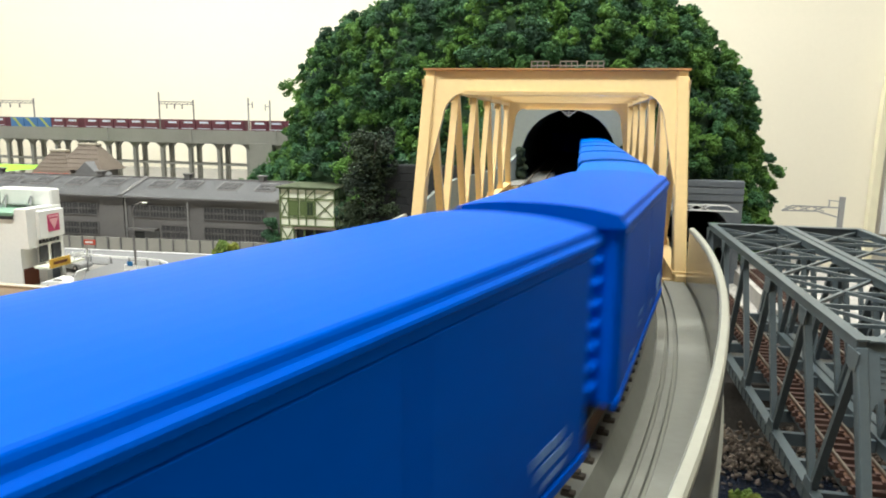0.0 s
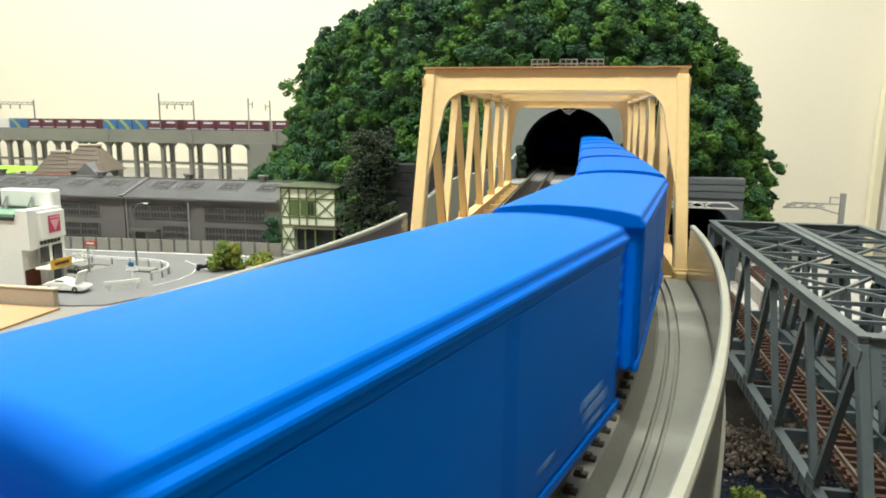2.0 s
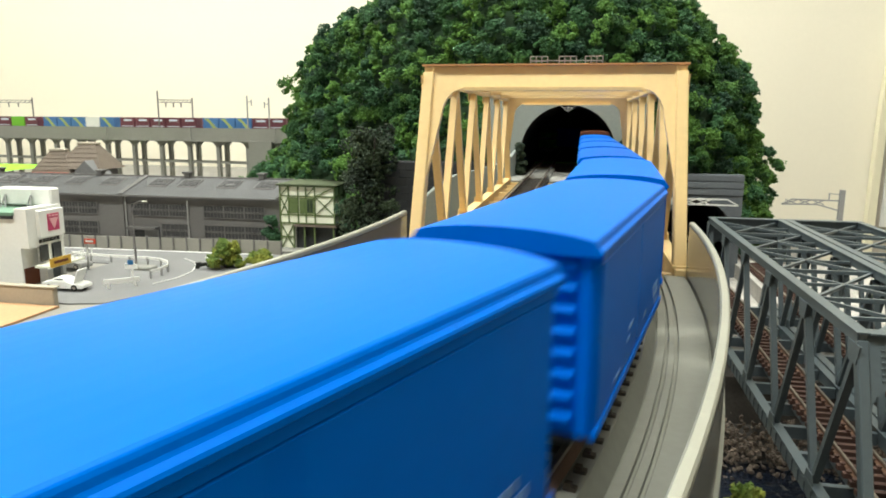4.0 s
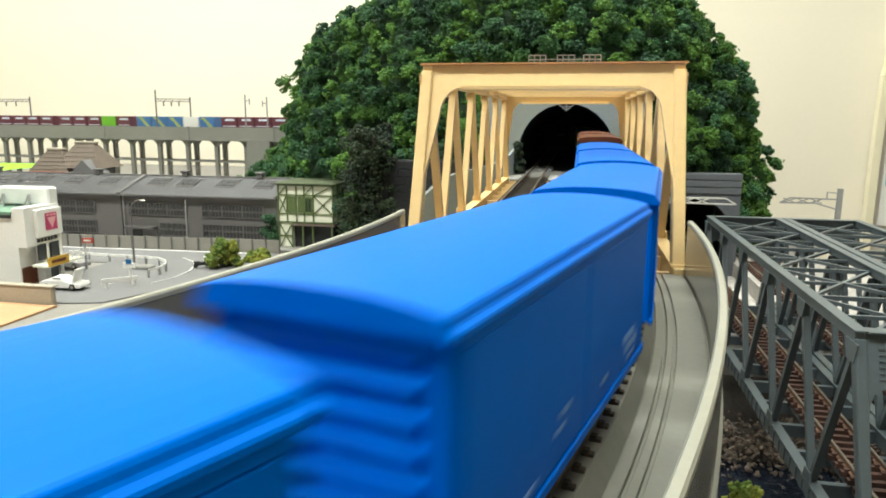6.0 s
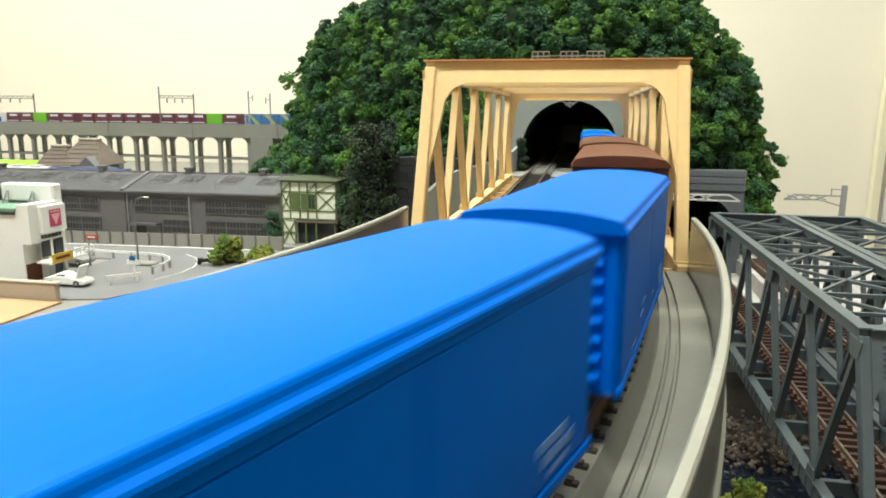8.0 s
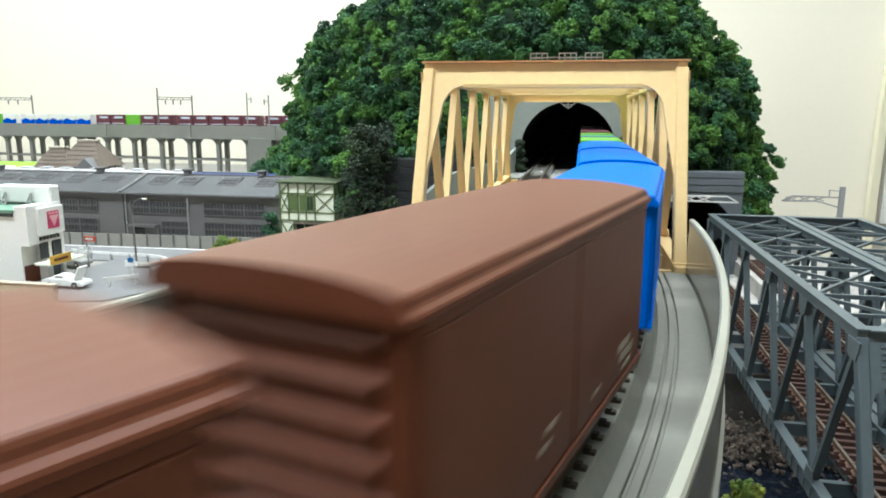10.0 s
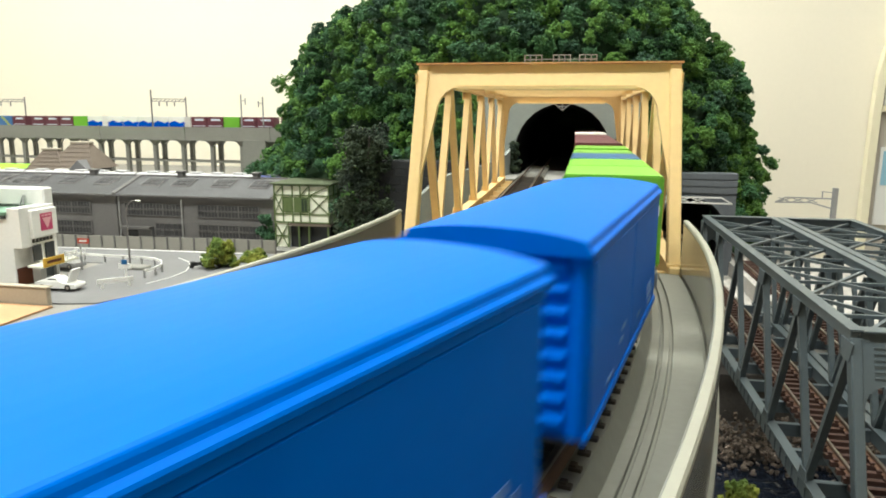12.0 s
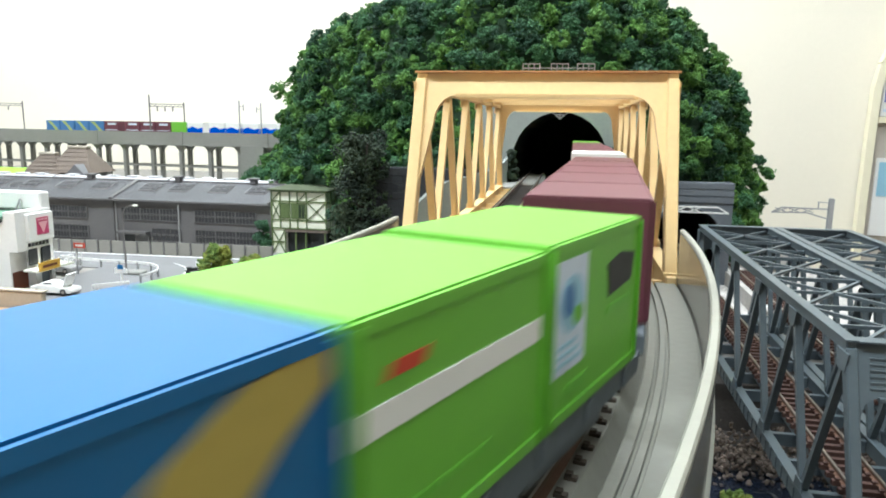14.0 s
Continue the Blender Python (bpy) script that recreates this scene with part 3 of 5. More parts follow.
def foliage(name, v, f, material, parent=None, label=""):
    me = bpy.data.meshes.new(name)
    me.from_pydata(v.tolist(), [], f.tolist())
    me.materials.append(material)
    ob = new(name, me)
    if parent:
        ob.parent = parent
    return tagged(ob, label)


def tunnel_arch(cx, z0, half, top, seg=18):
    """Outline of a horseshoe opening, from the foot on one side over the crown to the other."""
    out = []
    zc = top - half * 1.02
    a0 = -22
    for k in range(seg + 1):
        a = math.radians(a0 + (180 - 2 * a0) * k / seg)
        out.append((cx + half * math.cos(a), zc + half * 1.02 * math.sin(a)))
    return [(out[0][0], z0)] + out + [(out[-1][0], z0)]


def portal(name, label, cx, y, z0, half, top, x0, x1, ztop, material, depth):
    p = thing(name, label, "tunnel portal", kind="structure")
    arch = tunnel_arch(cx, z0, half, top)
    b = bmesh.new()
    ring = []
    for yy in (y, y + 8):
        ring.append(([b.verts.new((x, yy, z)) for x, z in arch], [b.verts.new(q) for q in ((x1, yy, z0), (x1, yy, ztop), (x0, yy, ztop), (x0, yy, z0))]))
    for inner, outer in ring:
        n = len(inner)
        h = n // 2
        b.faces.new([outer[1]] + inner[:h + 1][::-1] + [outer[0]])
        b.faces.new([outer[3]] + inner[h:][::-1] + [outer[1], outer[2]])
    for i in range(len(arch) - 1):
        b.faces.new((ring[0][0][i], ring[0][0][i + 1], ring[1][0][i + 1], ring[1][0][i]))
    for i in range(3):
        b.faces.new((ring[0][1][i], ring[0][1][i + 1], ring[1][1][i + 1], ring[1][1][i]))
    part("face_wall", b, material, p)
    # lining behind the face, its near-black colour standing in for shade
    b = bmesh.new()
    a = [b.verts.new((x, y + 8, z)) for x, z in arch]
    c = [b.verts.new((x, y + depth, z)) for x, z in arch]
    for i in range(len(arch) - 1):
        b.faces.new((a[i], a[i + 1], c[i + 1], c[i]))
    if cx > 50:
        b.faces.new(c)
    part("lining", b, TUNNEL_SHADE, p, "tunnel lining coloured near black for the shade inside")
    b = bmesh.new()
    g = [(cx + (x - cx) * 1.07, z0 + (z - z0) * 1.045) for x, z in arch]
    f1 = [b.verts.new((x, y - 1.2, z)) for x, z in arch]
    f2 = [b.verts.new((x, y - 1.2, z)) for x, z in g]
    k1 = [b.verts.new((x, y, z)) for x, z in arch]
    k2 = [b.verts.new((x, y, z)) for x, z in g]
    for i in range(len(arch) - 1):
        for q, w in ((f1, f2), (f2, k2), (k1, f1)):
            b.faces.new((q[i], q[i + 1], w[i + 1], w[i]))
    part("arch_ring", b, material, p)
    return p


def hill():
    b = bmesh.new()
    rows = []
    za = list(np.linspace(-2, 258, 46))
    n = 96
    for z in za:
        ring = []
        for k in range(n):
            a = 2 * math.pi * k / n
            x, y = hill_point(z, a)
            d = hill_swell(x, y, z) - 10
            ring.append(b.verts.new((x + d * math.cos(a), y + d * math.sin(a) * .8, z)))
        rows.append(ring)
    for r, q in zip(rows, rows[1:]):
        for k in range(n):
            vs = (r[k], r[(k + 1) % n], q[(k + 1) % n], q[k])
            c = sum((v.co for v in vs), Vector()) / 4
            if not in_mouth(c.x, c.y, c.z, -3):
                b.faces.new(vs)
    b.faces.new(rows[-1])
    h = thing("hill", "steep model hill thickly covered with dark green foliage", "hill", kind="structure")
    part("core", b, EARTH, h)

    # tree crowns on the slope, each of several smaller clumps
    rng = np.random.RandomState(11)
    crowns = []
    for _ in range(9000):
        z = 256 * rng.uniform() ** 0.85
        a = rng.uniform(-math.pi * 1.12, math.pi * .12)
        x, y = hill_point(z, a)
        r = rng.uniform(6.5, 14.0)
        if (x < -185 and y < 612 and z < 66) or in_mouth(x, y - 8, z, 9):
            continue
        swell = hill_swell(x, y, z) + 1 + rng.uniform(-2, 5)
        c = np.array((x + swell * math.cos(a), y + swell * math.sin(a) * .8, z + swell * .35))
        if all((c[0] - q[0]) ** 2 + (c[1] - q[1]) ** 2 + (c[2] - q[2]) ** 2 > (.62 * (r + q[3])) ** 2 for q in crowns):
            crowns.append((*c, r, math.cos(a), math.sin(a)))
    centres, radii, deep = [], [], []
    for x, y, z, r, ca, sa in crowns:
        dark = rng.uniform() < .3
        for k in range(int(4 + r * .65)):
            d = rng.normal(size=3) + np.array((ca * .8, sa * .8, .75))
            d /= np.linalg.norm(d)
            centres.append((x + d[0] * r * .66, y + d[1] * r * .66, z + d[2] * r * .6))
            radii.append(r * rng.uniform(.18, .46))
            deep.append(dark)
    # low growth between the crowns
    for _ in range(1500):
        z = 252 * rng.uniform()
        a = rng.uniform(-math.pi * 1.05, math.pi * .05)
        x, y = hill_point(z, a)
        if (x < -185 and y < 612 and z < 66) or in_mouth(x, y - 8, z, 7):
            continue
        swell = hill_swell(x, y, z) - 3
        centres.append((x + swell * math.cos(a), y + swell * math.sin(a) * .8, z + swell * .35))
        radii.append(rng.uniform(4, 7))
        deep.append(rng.uniform() < .45)
    per = 26
    v, f = lumps(centres, radii, per, (0.5, 1.6))
    cover = tagged(foliage("hill_foliage", v, f, LEAF), "dense dark green foliage tufts covering the hill", "foliage", kind="stuff")
    cover.data.materials.append(LEAF_DEEP)
    cover.data.polygons.foreach_set("material_index", np.repeat(np.array(deep, dtype=np.int32), per * 8))
    portal("tunnel_portal", "grey-green concrete double-track tunnel portal", BRIDGE_X, 472, 60, 31, 121, BRIDGE_X - 52, BRIDGE_X + 52, 134, PORTAL, 215)
    lower = portal("tunnel_portal", "dark grey stone tunnel portal of the lower line", 83, 520, -1, 25, 56, 36, 113, 74, STONE, 200)
    b0 = boxes("stone_course", [(36, 113, 518.9, 519.9, 59.6, 63.9)], STONE, lower, bev=.3)
    for z in (64.5, 69.4):
        shared("stone_course", b0, lower, mm(0, 0, z - 59.6))
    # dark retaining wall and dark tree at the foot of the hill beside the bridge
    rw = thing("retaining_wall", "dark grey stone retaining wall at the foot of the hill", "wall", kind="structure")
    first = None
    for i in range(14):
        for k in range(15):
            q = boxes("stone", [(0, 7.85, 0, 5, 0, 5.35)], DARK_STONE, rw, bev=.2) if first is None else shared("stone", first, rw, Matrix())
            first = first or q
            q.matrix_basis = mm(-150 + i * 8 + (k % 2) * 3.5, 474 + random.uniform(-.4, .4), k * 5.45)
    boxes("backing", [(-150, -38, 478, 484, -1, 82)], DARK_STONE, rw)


def tree(name, label, x, y, z, h, r, material, seed):
    t = thing(name, label, "tree" if h > 25 else "bush", m=mm(x, y, z))
    b = bmesh.new()
    rod(b, (0, 0, -1), (0, 0, h * .6), r * .1, 7, r * .05)
    rng0 = random.Random(seed)
    for k in range(5):
        a = k * 1.3
        rod(b, (0, 0, h * (.2 + .08 * k)), (r * .6 * math.cos(a), r * .6 * math.sin(a), h * (.45 + .1 * k)), r * .045, 5, r * .02)
    part("trunk", b, SLEEPER, t)

    centres, radii = [], []
    for _ in range(int(16 + h * .6)):
        u = rng0.uniform(0.12, 1)
        w = r * (1 - u * .55) * math.sqrt(rng0.random())
        a = rng0.uniform(0, 6.28)
        centres.append((w * math.cos(a), w * math.sin(a), h * u * .9))
        radii.append(r * rng0.uniform(.16, .34))
    v, f = lumps(centres, radii, 64, (.6, 1.6), seed)
    foliage("crown", v, f, material, t)
    return t


# ---------------------------------------------------------------- town
def shed():
    def section(x0, x1, label, lights, windows):
        sh = thing("engine_shed", label, "shed", "sheds")
        y0, y1, ye, yr, ze, zr = 575, 652, 571, 614, 41.0, 54.0
        b = bmesh.new()
        extrude_x(b, [(y0, -1), (y1, -1), (y1, 40), (yr, zr - 2), (y0, 40)], x0 + .6, x1 - .6)
        part("wall", b, SHED_WALL, sh)
        b = bmesh.new()
        extrude_x(b, [(ye, ze - 1.3), (ye, ze), (yr, zr), (y1 + 4, ze), (y1 + 4, ze - 1.3), (yr, zr - 1.5)], x0, x1)
        part("roof", b, SHED_ROOF, sh)
        b = bmesh.new()
        x = x0 + 1.5
        while x < x1:
            beam(b, (x, ye - .1, ze + .2), (x, yr, zr + .2), .7, .8)
            x += 2.2
        part("roof_ribs", b, SHED_ROOF, sh)
        b = bmesh.new()
        for xe in (x0 + .8, x1 - .8):
            beam(b, (xe, ye - .5, ze + .6), (xe, yr, zr + .8), 1.8, 1.8)
        beam(b, (x0, yr, zr + .6), (x1, yr, zr + .6), 2.4, 1.6)
        beam(b, (x0, ye - .4, ze - .8), (x1, ye - .4, ze - .8), 1.4, 1.4)
        part("roof_trim", b, SHED_WALL, sh)
        for lx in lights:
            k = (zr - ze) / (yr - ye)
            la, lb = ye + 19, ye + 36
            b = bmesh.new()
            extrude_x(b, [(la, ze + k * (la - ye) + .2), (lb, ze + k * (lb - ye) + .2), (lb, ze + k * (lb - ye) + 1.6), (la, ze + k * (la - ye) + 1.2)], lx - 9.5, lx + 9.5)
            o = part("skylight", b, SHED_WALL, sh)
            b = bmesh.new()
            for i in range(3):
                for j in range(2):
                    xa, ya, yb = lx - 8.4 + i * 5.9, la + 1.6 + j * 7.6, la + 7.6 + j * 7.6
                    extrude_x(b, [(ya, ze + k * (ya - ye) + 1.0), (yb, ze + k * (yb - ye) + 1.0), (yb, ze + k * (yb - ye) + 1.9), (ya, ze + k * (ya - ye) + 1.9)], xa, xa + 5.0)
            part("pane", b, GLASS_MATTE, o)
        for wx0, wx1, wz0, wz1 in windows:
            w = boxes("window", [(wx0, wx1, y0 - .6, y0 + .5, wz0, wz1)], GLASS_MATTE, sh)
            b = bmesh.new()
            n = max(6, 6 * round((wx1 - wx0) / 20))
            for i in range(n + 1):
                xx = wx0 + (wx1 - wx0) * i / n
                beam(b, (xx, y0 - .9, wz0), (xx, y0 - .9, wz1), .22 if i % 6 else 1.1, .6, (0, 1, 0))
            for q in (0, .45, .55, 1):
                zz = wz0 + (wz1 - wz0) * q
                beam(b, (wx0, y0 - .9, zz), (wx1, y0 - .9, zz), .6, .6)
            part("glazing", b, SHED_WALL, w)
        for vx in (x0 + (x1 - x0) * .28, x0 + (x1 - x0) * .78):
            v = boxes("ventilator", [(vx - 3, vx + 3, yr - 3, yr + 3, zr, zr + 4), (vx - 4, vx + 4, yr - 4, yr + 4, zr + 4, zr + 6)], SHED_WALL, sh, bev=.5)
        rod_b = bmesh.new()
        rod(rod_b, (x0 + 2, y0 - 1.2, 0), (x0 + 2, y0 - 1.2, 40), .8, 8)
        part("drainpipe", rod_b, POLE_GREY, sh)
        return sh
    section(-411, -258, "long grey railway shed with barred windows and skylights", (-387, -357, -317, -280), [(-404, -346, 22, 33), (-374, -346, 3.5, 15), (-331, -272, 22, 33), (-331, -272, 3.5, 15)])
    section(-640, -411.6, "older grey railway shed with barred windows", (-590, -552, -513, -475, -437), [(-478, -439, 22, 33), (-478, -439, 3.5, 15), (-560, -500, 22, 33), (-560, -500, 3.5, 15)])
    d = thing("shed_door", "dark open doorway with a pale lean-to on the shed front", "door", kind="structure")
    boxes("opening", [(-403, -391, 573.6, 575.4, 0, 8)], GLASS_DARK, d)
    boxes("canopy", [(-405, -376, 567, 574.4, 10, 12)], SHED_WALL, d)
    boxes("panel", [(-390, -376, 572, 574.4, 0, 9.6)], SHED_ROOF, d)
    # raised round ventilator hood
    b = bmesh.new()
    bmesh.ops.create_uvsphere(b, u_segments=20, v_segments=10, radius=10, matrix=Matrix.Translation((-530, 598, 43)) @ Matrix.Diagonal((1.1, 1, .8, 1)))
    tagged(part("roof_hood", b, DARK, smooth=True), "black domed hood on the shed roof", "hood")


def station_house():
    h = thing("brown_house", "house with steep brown hipped roofs behind the shed", "house")
    boxes("wall", [(-573, -527, 699, 730, -1, 55), (-602, -574, 697, 720, -1, 50)], SHED_WALL, h)

    def hip(x0, x1, y0, y1, z0, z1, ins):
        b = bmesh.new()
        lo = [b.verts.new(q) for q in ((x0, y0, z0), (x1, y0, z0), (x1, y1, z0), (x0, y1, z0))]
        ym = (y0 + y1) / 2
        hi = [b.verts.new(q) for q in ((x0 + ins, ym - 3, z1), (x1 - ins, ym - 3, z1), (x1 - ins, ym + 3, z1), (x0 + ins, ym + 3, z1))]
        for i in range(4):
            j = (i + 1) % 4
            b.faces.new((lo[i], lo[j], hi[j], hi[i]))
        b.faces.new(hi)
        b.faces.new(lo[::-1])
        r = part("roof", b, THATCH, h)
        b = bmesh.new()
        box(b, x0 + ins - 1.5, x1 - ins + 1.5, ym - 4.2, ym + 4.2, z1 - .6, z1 + 2.2)
        bevel(b, .6, 1)
        part("ridge_cap", b, BEIGE_WALL, r)
        for k in range(5):
            u = (k + .5) / 5.5
            z = z0 + (z1 - z0) * u
            beam_b = bmesh.new()
            beam(beam_b, (x0 + ins * u, y0 + (ym - 3 - y0) * u - .2, z), (x1 - ins * u, y0 + (ym - 3 - y0) * u - .2, z), .7, .5)
            part("roof_course", beam_b, THATCH, r)
    hip(-579, -521, 692, 737, 53, 80, 18)
    hip(-608, -558, 690, 724, 49, 72.5, 16)
    b = bmesh.new()
    extrude(b, [(-550, 48), (-518, 48), (-534, 63)], 684, 708)
    part("dormer", b, SHED_ROOF, h)
    boxes("wall_trim", [(-606, -560, 689, 691, 47, 49)], RED, h)


def timber_house():
    x0, x1, y0, y1 = -250, -200, 556, 603
    h = thing("timbered_shop", "cream half-timbered shop with green beams and dark shopfront", "house")
    boxes("wall", [(x0 + 1, x1 - 1, y0 + 1, y1, 23, 55), (x0 + 1, x0 + 13, y0 + 1.5, y1, -1, 23), (x0 + 14, x1 - 2, y0 + 8, y1, -1, 23)], PLASTER, h)
    boxes("shopfront", [(x0 + 13.2, x1 - 1.4, y0 + 5, y0 + 7.8, 0, 21), (x1 - 1.8, x1 - 1.0, y0 + 8, y1 - 3, 0, 21)], GLASS_DARK, h, "dark glazed shopfront")
    b = bmesh.new()
    for z in (23, 30, 46, 54.4):
        beam(b, (x0, y0 + .7, z), (x1, y0 + .7, z), 1.0, 1.0)
        beam(b, (x1 - .7, y0, z), (x1 - .7, y1, z), 1.0, 1.0)
    for x in (x0 + .8, x0 + 8.5, x0 + 17, x0 + 24, x0 + 32, x1 - .8):
        beam(b, (x, y0 + .6, 23), (x, y0 + .6, 55), .9, 1.5, (0, 1, 0))
    for xa, xb in ((x0 + .8, x0 + 8.5), (x0 + 32, x1 - .8)):
        beam(b, (xa, y0 + .5, 30), (xb, y0 + .5, 46), .65, 1.2, (0, 1, 0))
        beam(b, (xb, y0 + .5, 30), (xa, y0 + .5, 46), .65, 1.2, (0, 1, 0))
        beam(b, (xa, y0 + .5, 46), (xb, y0 + .5, 54), .65, 1.2, (0, 1, 0))
    beam(b, (x0 + 24, y0 + .5, 46), (x0 + 32, y0 + .5, 54), .65, 1.2, (0, 1, 0))
    for y in (y0 + 12, y0 + 24, y0 + 36, y1 - 1):
        beam(b, (x1 - .6, y, 23), (x1 - .6, y, 55), 1.0, 1.4, (1, 0, 0))
    beam(b, (x0 + .8, y0 + 1, 0), (x0 + .8, y0 + 1, 23), .9, 1.5, (0, 1, 0))
    beam(b, (x0 + 12.5, y0 + 1, 0), (x0 + 12.5, y0 + 1, 23), .9, 1.5, (0, 1, 0))
    beam(b, (x0 + .8, y0 + .9, 1), (x0 + 12.5, y0 + .9, 22), .65, 1.2, (0, 1, 0))
    beam(b, (x0 + 12.5, y0 + .9, 1), (x0 + .8, y0 + .9, 22), .65, 1.2, (0, 1, 0))
    beam(b, (x0 + .8, y0 + .9, 11), (x0 + 12.5, y0 + .9, 11), 1.0, 1.2)
    part("timber_frame", b, TIMBER, h, "green timber beams")
    for xa, xb in ((x0 + 9.5, x0 + 16.5), (x0 + 18.5, x0 + 23.5), (x0 + 24.6, x0 + 31)):
        w = boxes("window", [(xa, xb, y0 - .3, y0 + .9, 31.5, 44.5)], TIMBER, h)
        boxes("pane", [(xa + .8, (xa + xb) / 2 - .3, y0 - .5, y0 - .2, 32.5, 43.5), ((xa + xb) / 2 + .3, xb - .8, y0 - .5, y0 - .2, 32.5, 43.5)], LEAF_DARK if xa > x0 + 24 else TIMBER, w)
    boxes("roof", [(x0 - 2, x1 + 2, y0 - 2.5, y1 + 2, 55.1, 56.3)], ROOF_DARK, h, "flat dark green roof with an overhanging edge", bev=.3)
    boxes("awning", [(x0 + 13, x1 + 1, y0 - 1, y0 + 7, 20.2, 22)], THATCH, h)
    for x in (x0 + 22, x0 + 31, x1 - 2):
        boxes("post", [(x - .6, x + .6, y0 + .4, y0 + 1.6, 0, 20.2)], TIMBER, h)
    boxes("step", [(x0 - 4, x1 + 6, y0 - 16, y0 + 4, -.6, 1.4)], CONCRETE, h)


def corner_shop():
    x0, x1, y0, y1 = -440, -351, 390.5, 422
    h = thing("corner_shop", "white two-storey shop with a rooftop sign and balcony", "shop")
    boxes("wall", [(x0, x1 - 9, y0, y1, -1, 47.5), (x1 - 9, x1, y0, y1, 26, 52), (x1 - 9, x1 - 6.5, y0, y1, 0, 26), (x1 - 9, x1, y0 + 14, y0 + 19, 0, 26), (x1 - 9, x1, y1 - 3, y1, 0, 26)], WHITE, h)
    boxes("roof", [(x0 - 1, x1 - 9.4, y0 - 1.2, y1 + 1, 47.6, 49.6)], ROOF_GREEN, h, "flat green roof")
    boxes("eaves", [(x0 - 1, x1 - 9.6, y0 - 1.5, y0 - .2, 45.4, 47.5)], DARK, h)
    u = boxes("roof_sign", [(-394, -353, 416, 425, 51, 63)], WHITE, h, "white rooftop sign box on short legs", bev=1)
    for xx in (-388, -368):
        b = bmesh.new()
        beam(b, (xx - 2, 412, 49), (xx, 415.5, 58), .9, .9)
        beam(b, (xx + 2, 412, 49), (xx, 415.5, 58), .9, .9)
        part("sign_leg", b, POLE_GREY, u)
    s = boxes("wall_sign", [(x1 - .5, x1 + 2.6, y0 + 8, y1 - .8, 31.5, 50)], CEILING, h, "white sign box with a pink emblem", bev=.4)
    boxes("emblem", [(x1 + 2.5, x1 + 3.0, y0 + 15, y0 + 25.5, 35.5, 47)], PINK, s)
    b = bmesh.new()
    extrude_x(b, [(y0 + 16.2, 44), (y0 + 24.4, 44), (y0 + 20.3, 36.5)], x1 + 2.9, x1 + 3.3)
    for k in range(3):
        box(b, x1 + 2.9, x1 + 3.3, y0 + 16 + k * 3.1, y0 + 18 + k * 3.1, 45, 46.2)
    part("emblem_mark", b, PINK_PALE, s)
    boxes("lettering_bar", [(x1 - .2, x1 + .3, y0 + 9 + 3.2 * k, y0 + 11.4 + 3.2 * k, 28, 30.5) for k in range(6)], DARK, h)
    for ya, yb in ((y0 + 9, y0 + 16.5), (y0 + 20.5, y0 + 28.5)):
        boxes("window", [(x1 - .4, x1 + .25, ya, yb, 15.5, 26.5)], GLASS_DARK, h)
    bal = boxes("balcony", [(x1, x1 + 12, y0 + 3, y1 + 5, 12.6, 14)], PLASTER, h)
    b = bmesh.new()
    for z in (15.5, 17.5, 19):
        beam(b, (x1 + 11.5, y0 + 22, z), (x1 + 11.5, y1 + 5, z), .5, .5)
    for k in range(6):
        beam(b, (x1 + 11.5, y0 + 22 + 4.4 * k, 14), (x1 + 11.5, y0 + 22 + 4.4 * k, 19.2), .5, .5, (1, 0, 0))
    part("railing", b, WHITE, bal)
    sg = boxes("shop_sign", [(x1 + 11.6, x1 + 12.4, y0 + 3, y0 + 22, 13, 19)], ORANGE_SIGN, bal, "orange sign with a brown bar")
    boxes("lettering_bar", [(x1 + 12.3, x1 + 12.6, y0 + 6, y0 + 19, 15.2, 17)], BROWN, sg)
    boxes("door", [(x1 - 7, x1 - 6.2, y0 + 1, y0 + 14, 0, 12)], BROWN, h)
    boxes("shutter", [(x1 - 2, x1 - 1.2, y0 + 20, y1 - 4, 0, 12)], FRAME_GREY, h)
    r = thing("street_sign", "small red and white sign on a thin post", "sign", m=mm(-352, 446, 0))
    boxes("post", [(-.5, .5, -.5, .5, 0, 24)], POLE_GREY, r)
    boxes("board", [(-1, 8, -1.4, -.6, 20, 23.6)], RED, r)
    boxes("lettering_bar", [(.5, 6.5, -1.7, -1.3, 21.2, 22.5)], WHITE, r)
    w = thing("garden_wall", "beige low wall beside the shop yard", "wall", kind="structure")
    boxes("wall", [(-420, -304, 353, 357, -1, 10.8)], BEIGE_WALL, w, bev=.6)
    boxes("coping", [(-421, -303, 352.4, 357.6, 10.9, 11.6)], BEIGE_WALL, w)
    boxes("yard", [(-430, -300, 300, 352, -.4, .8)], TAN, w)


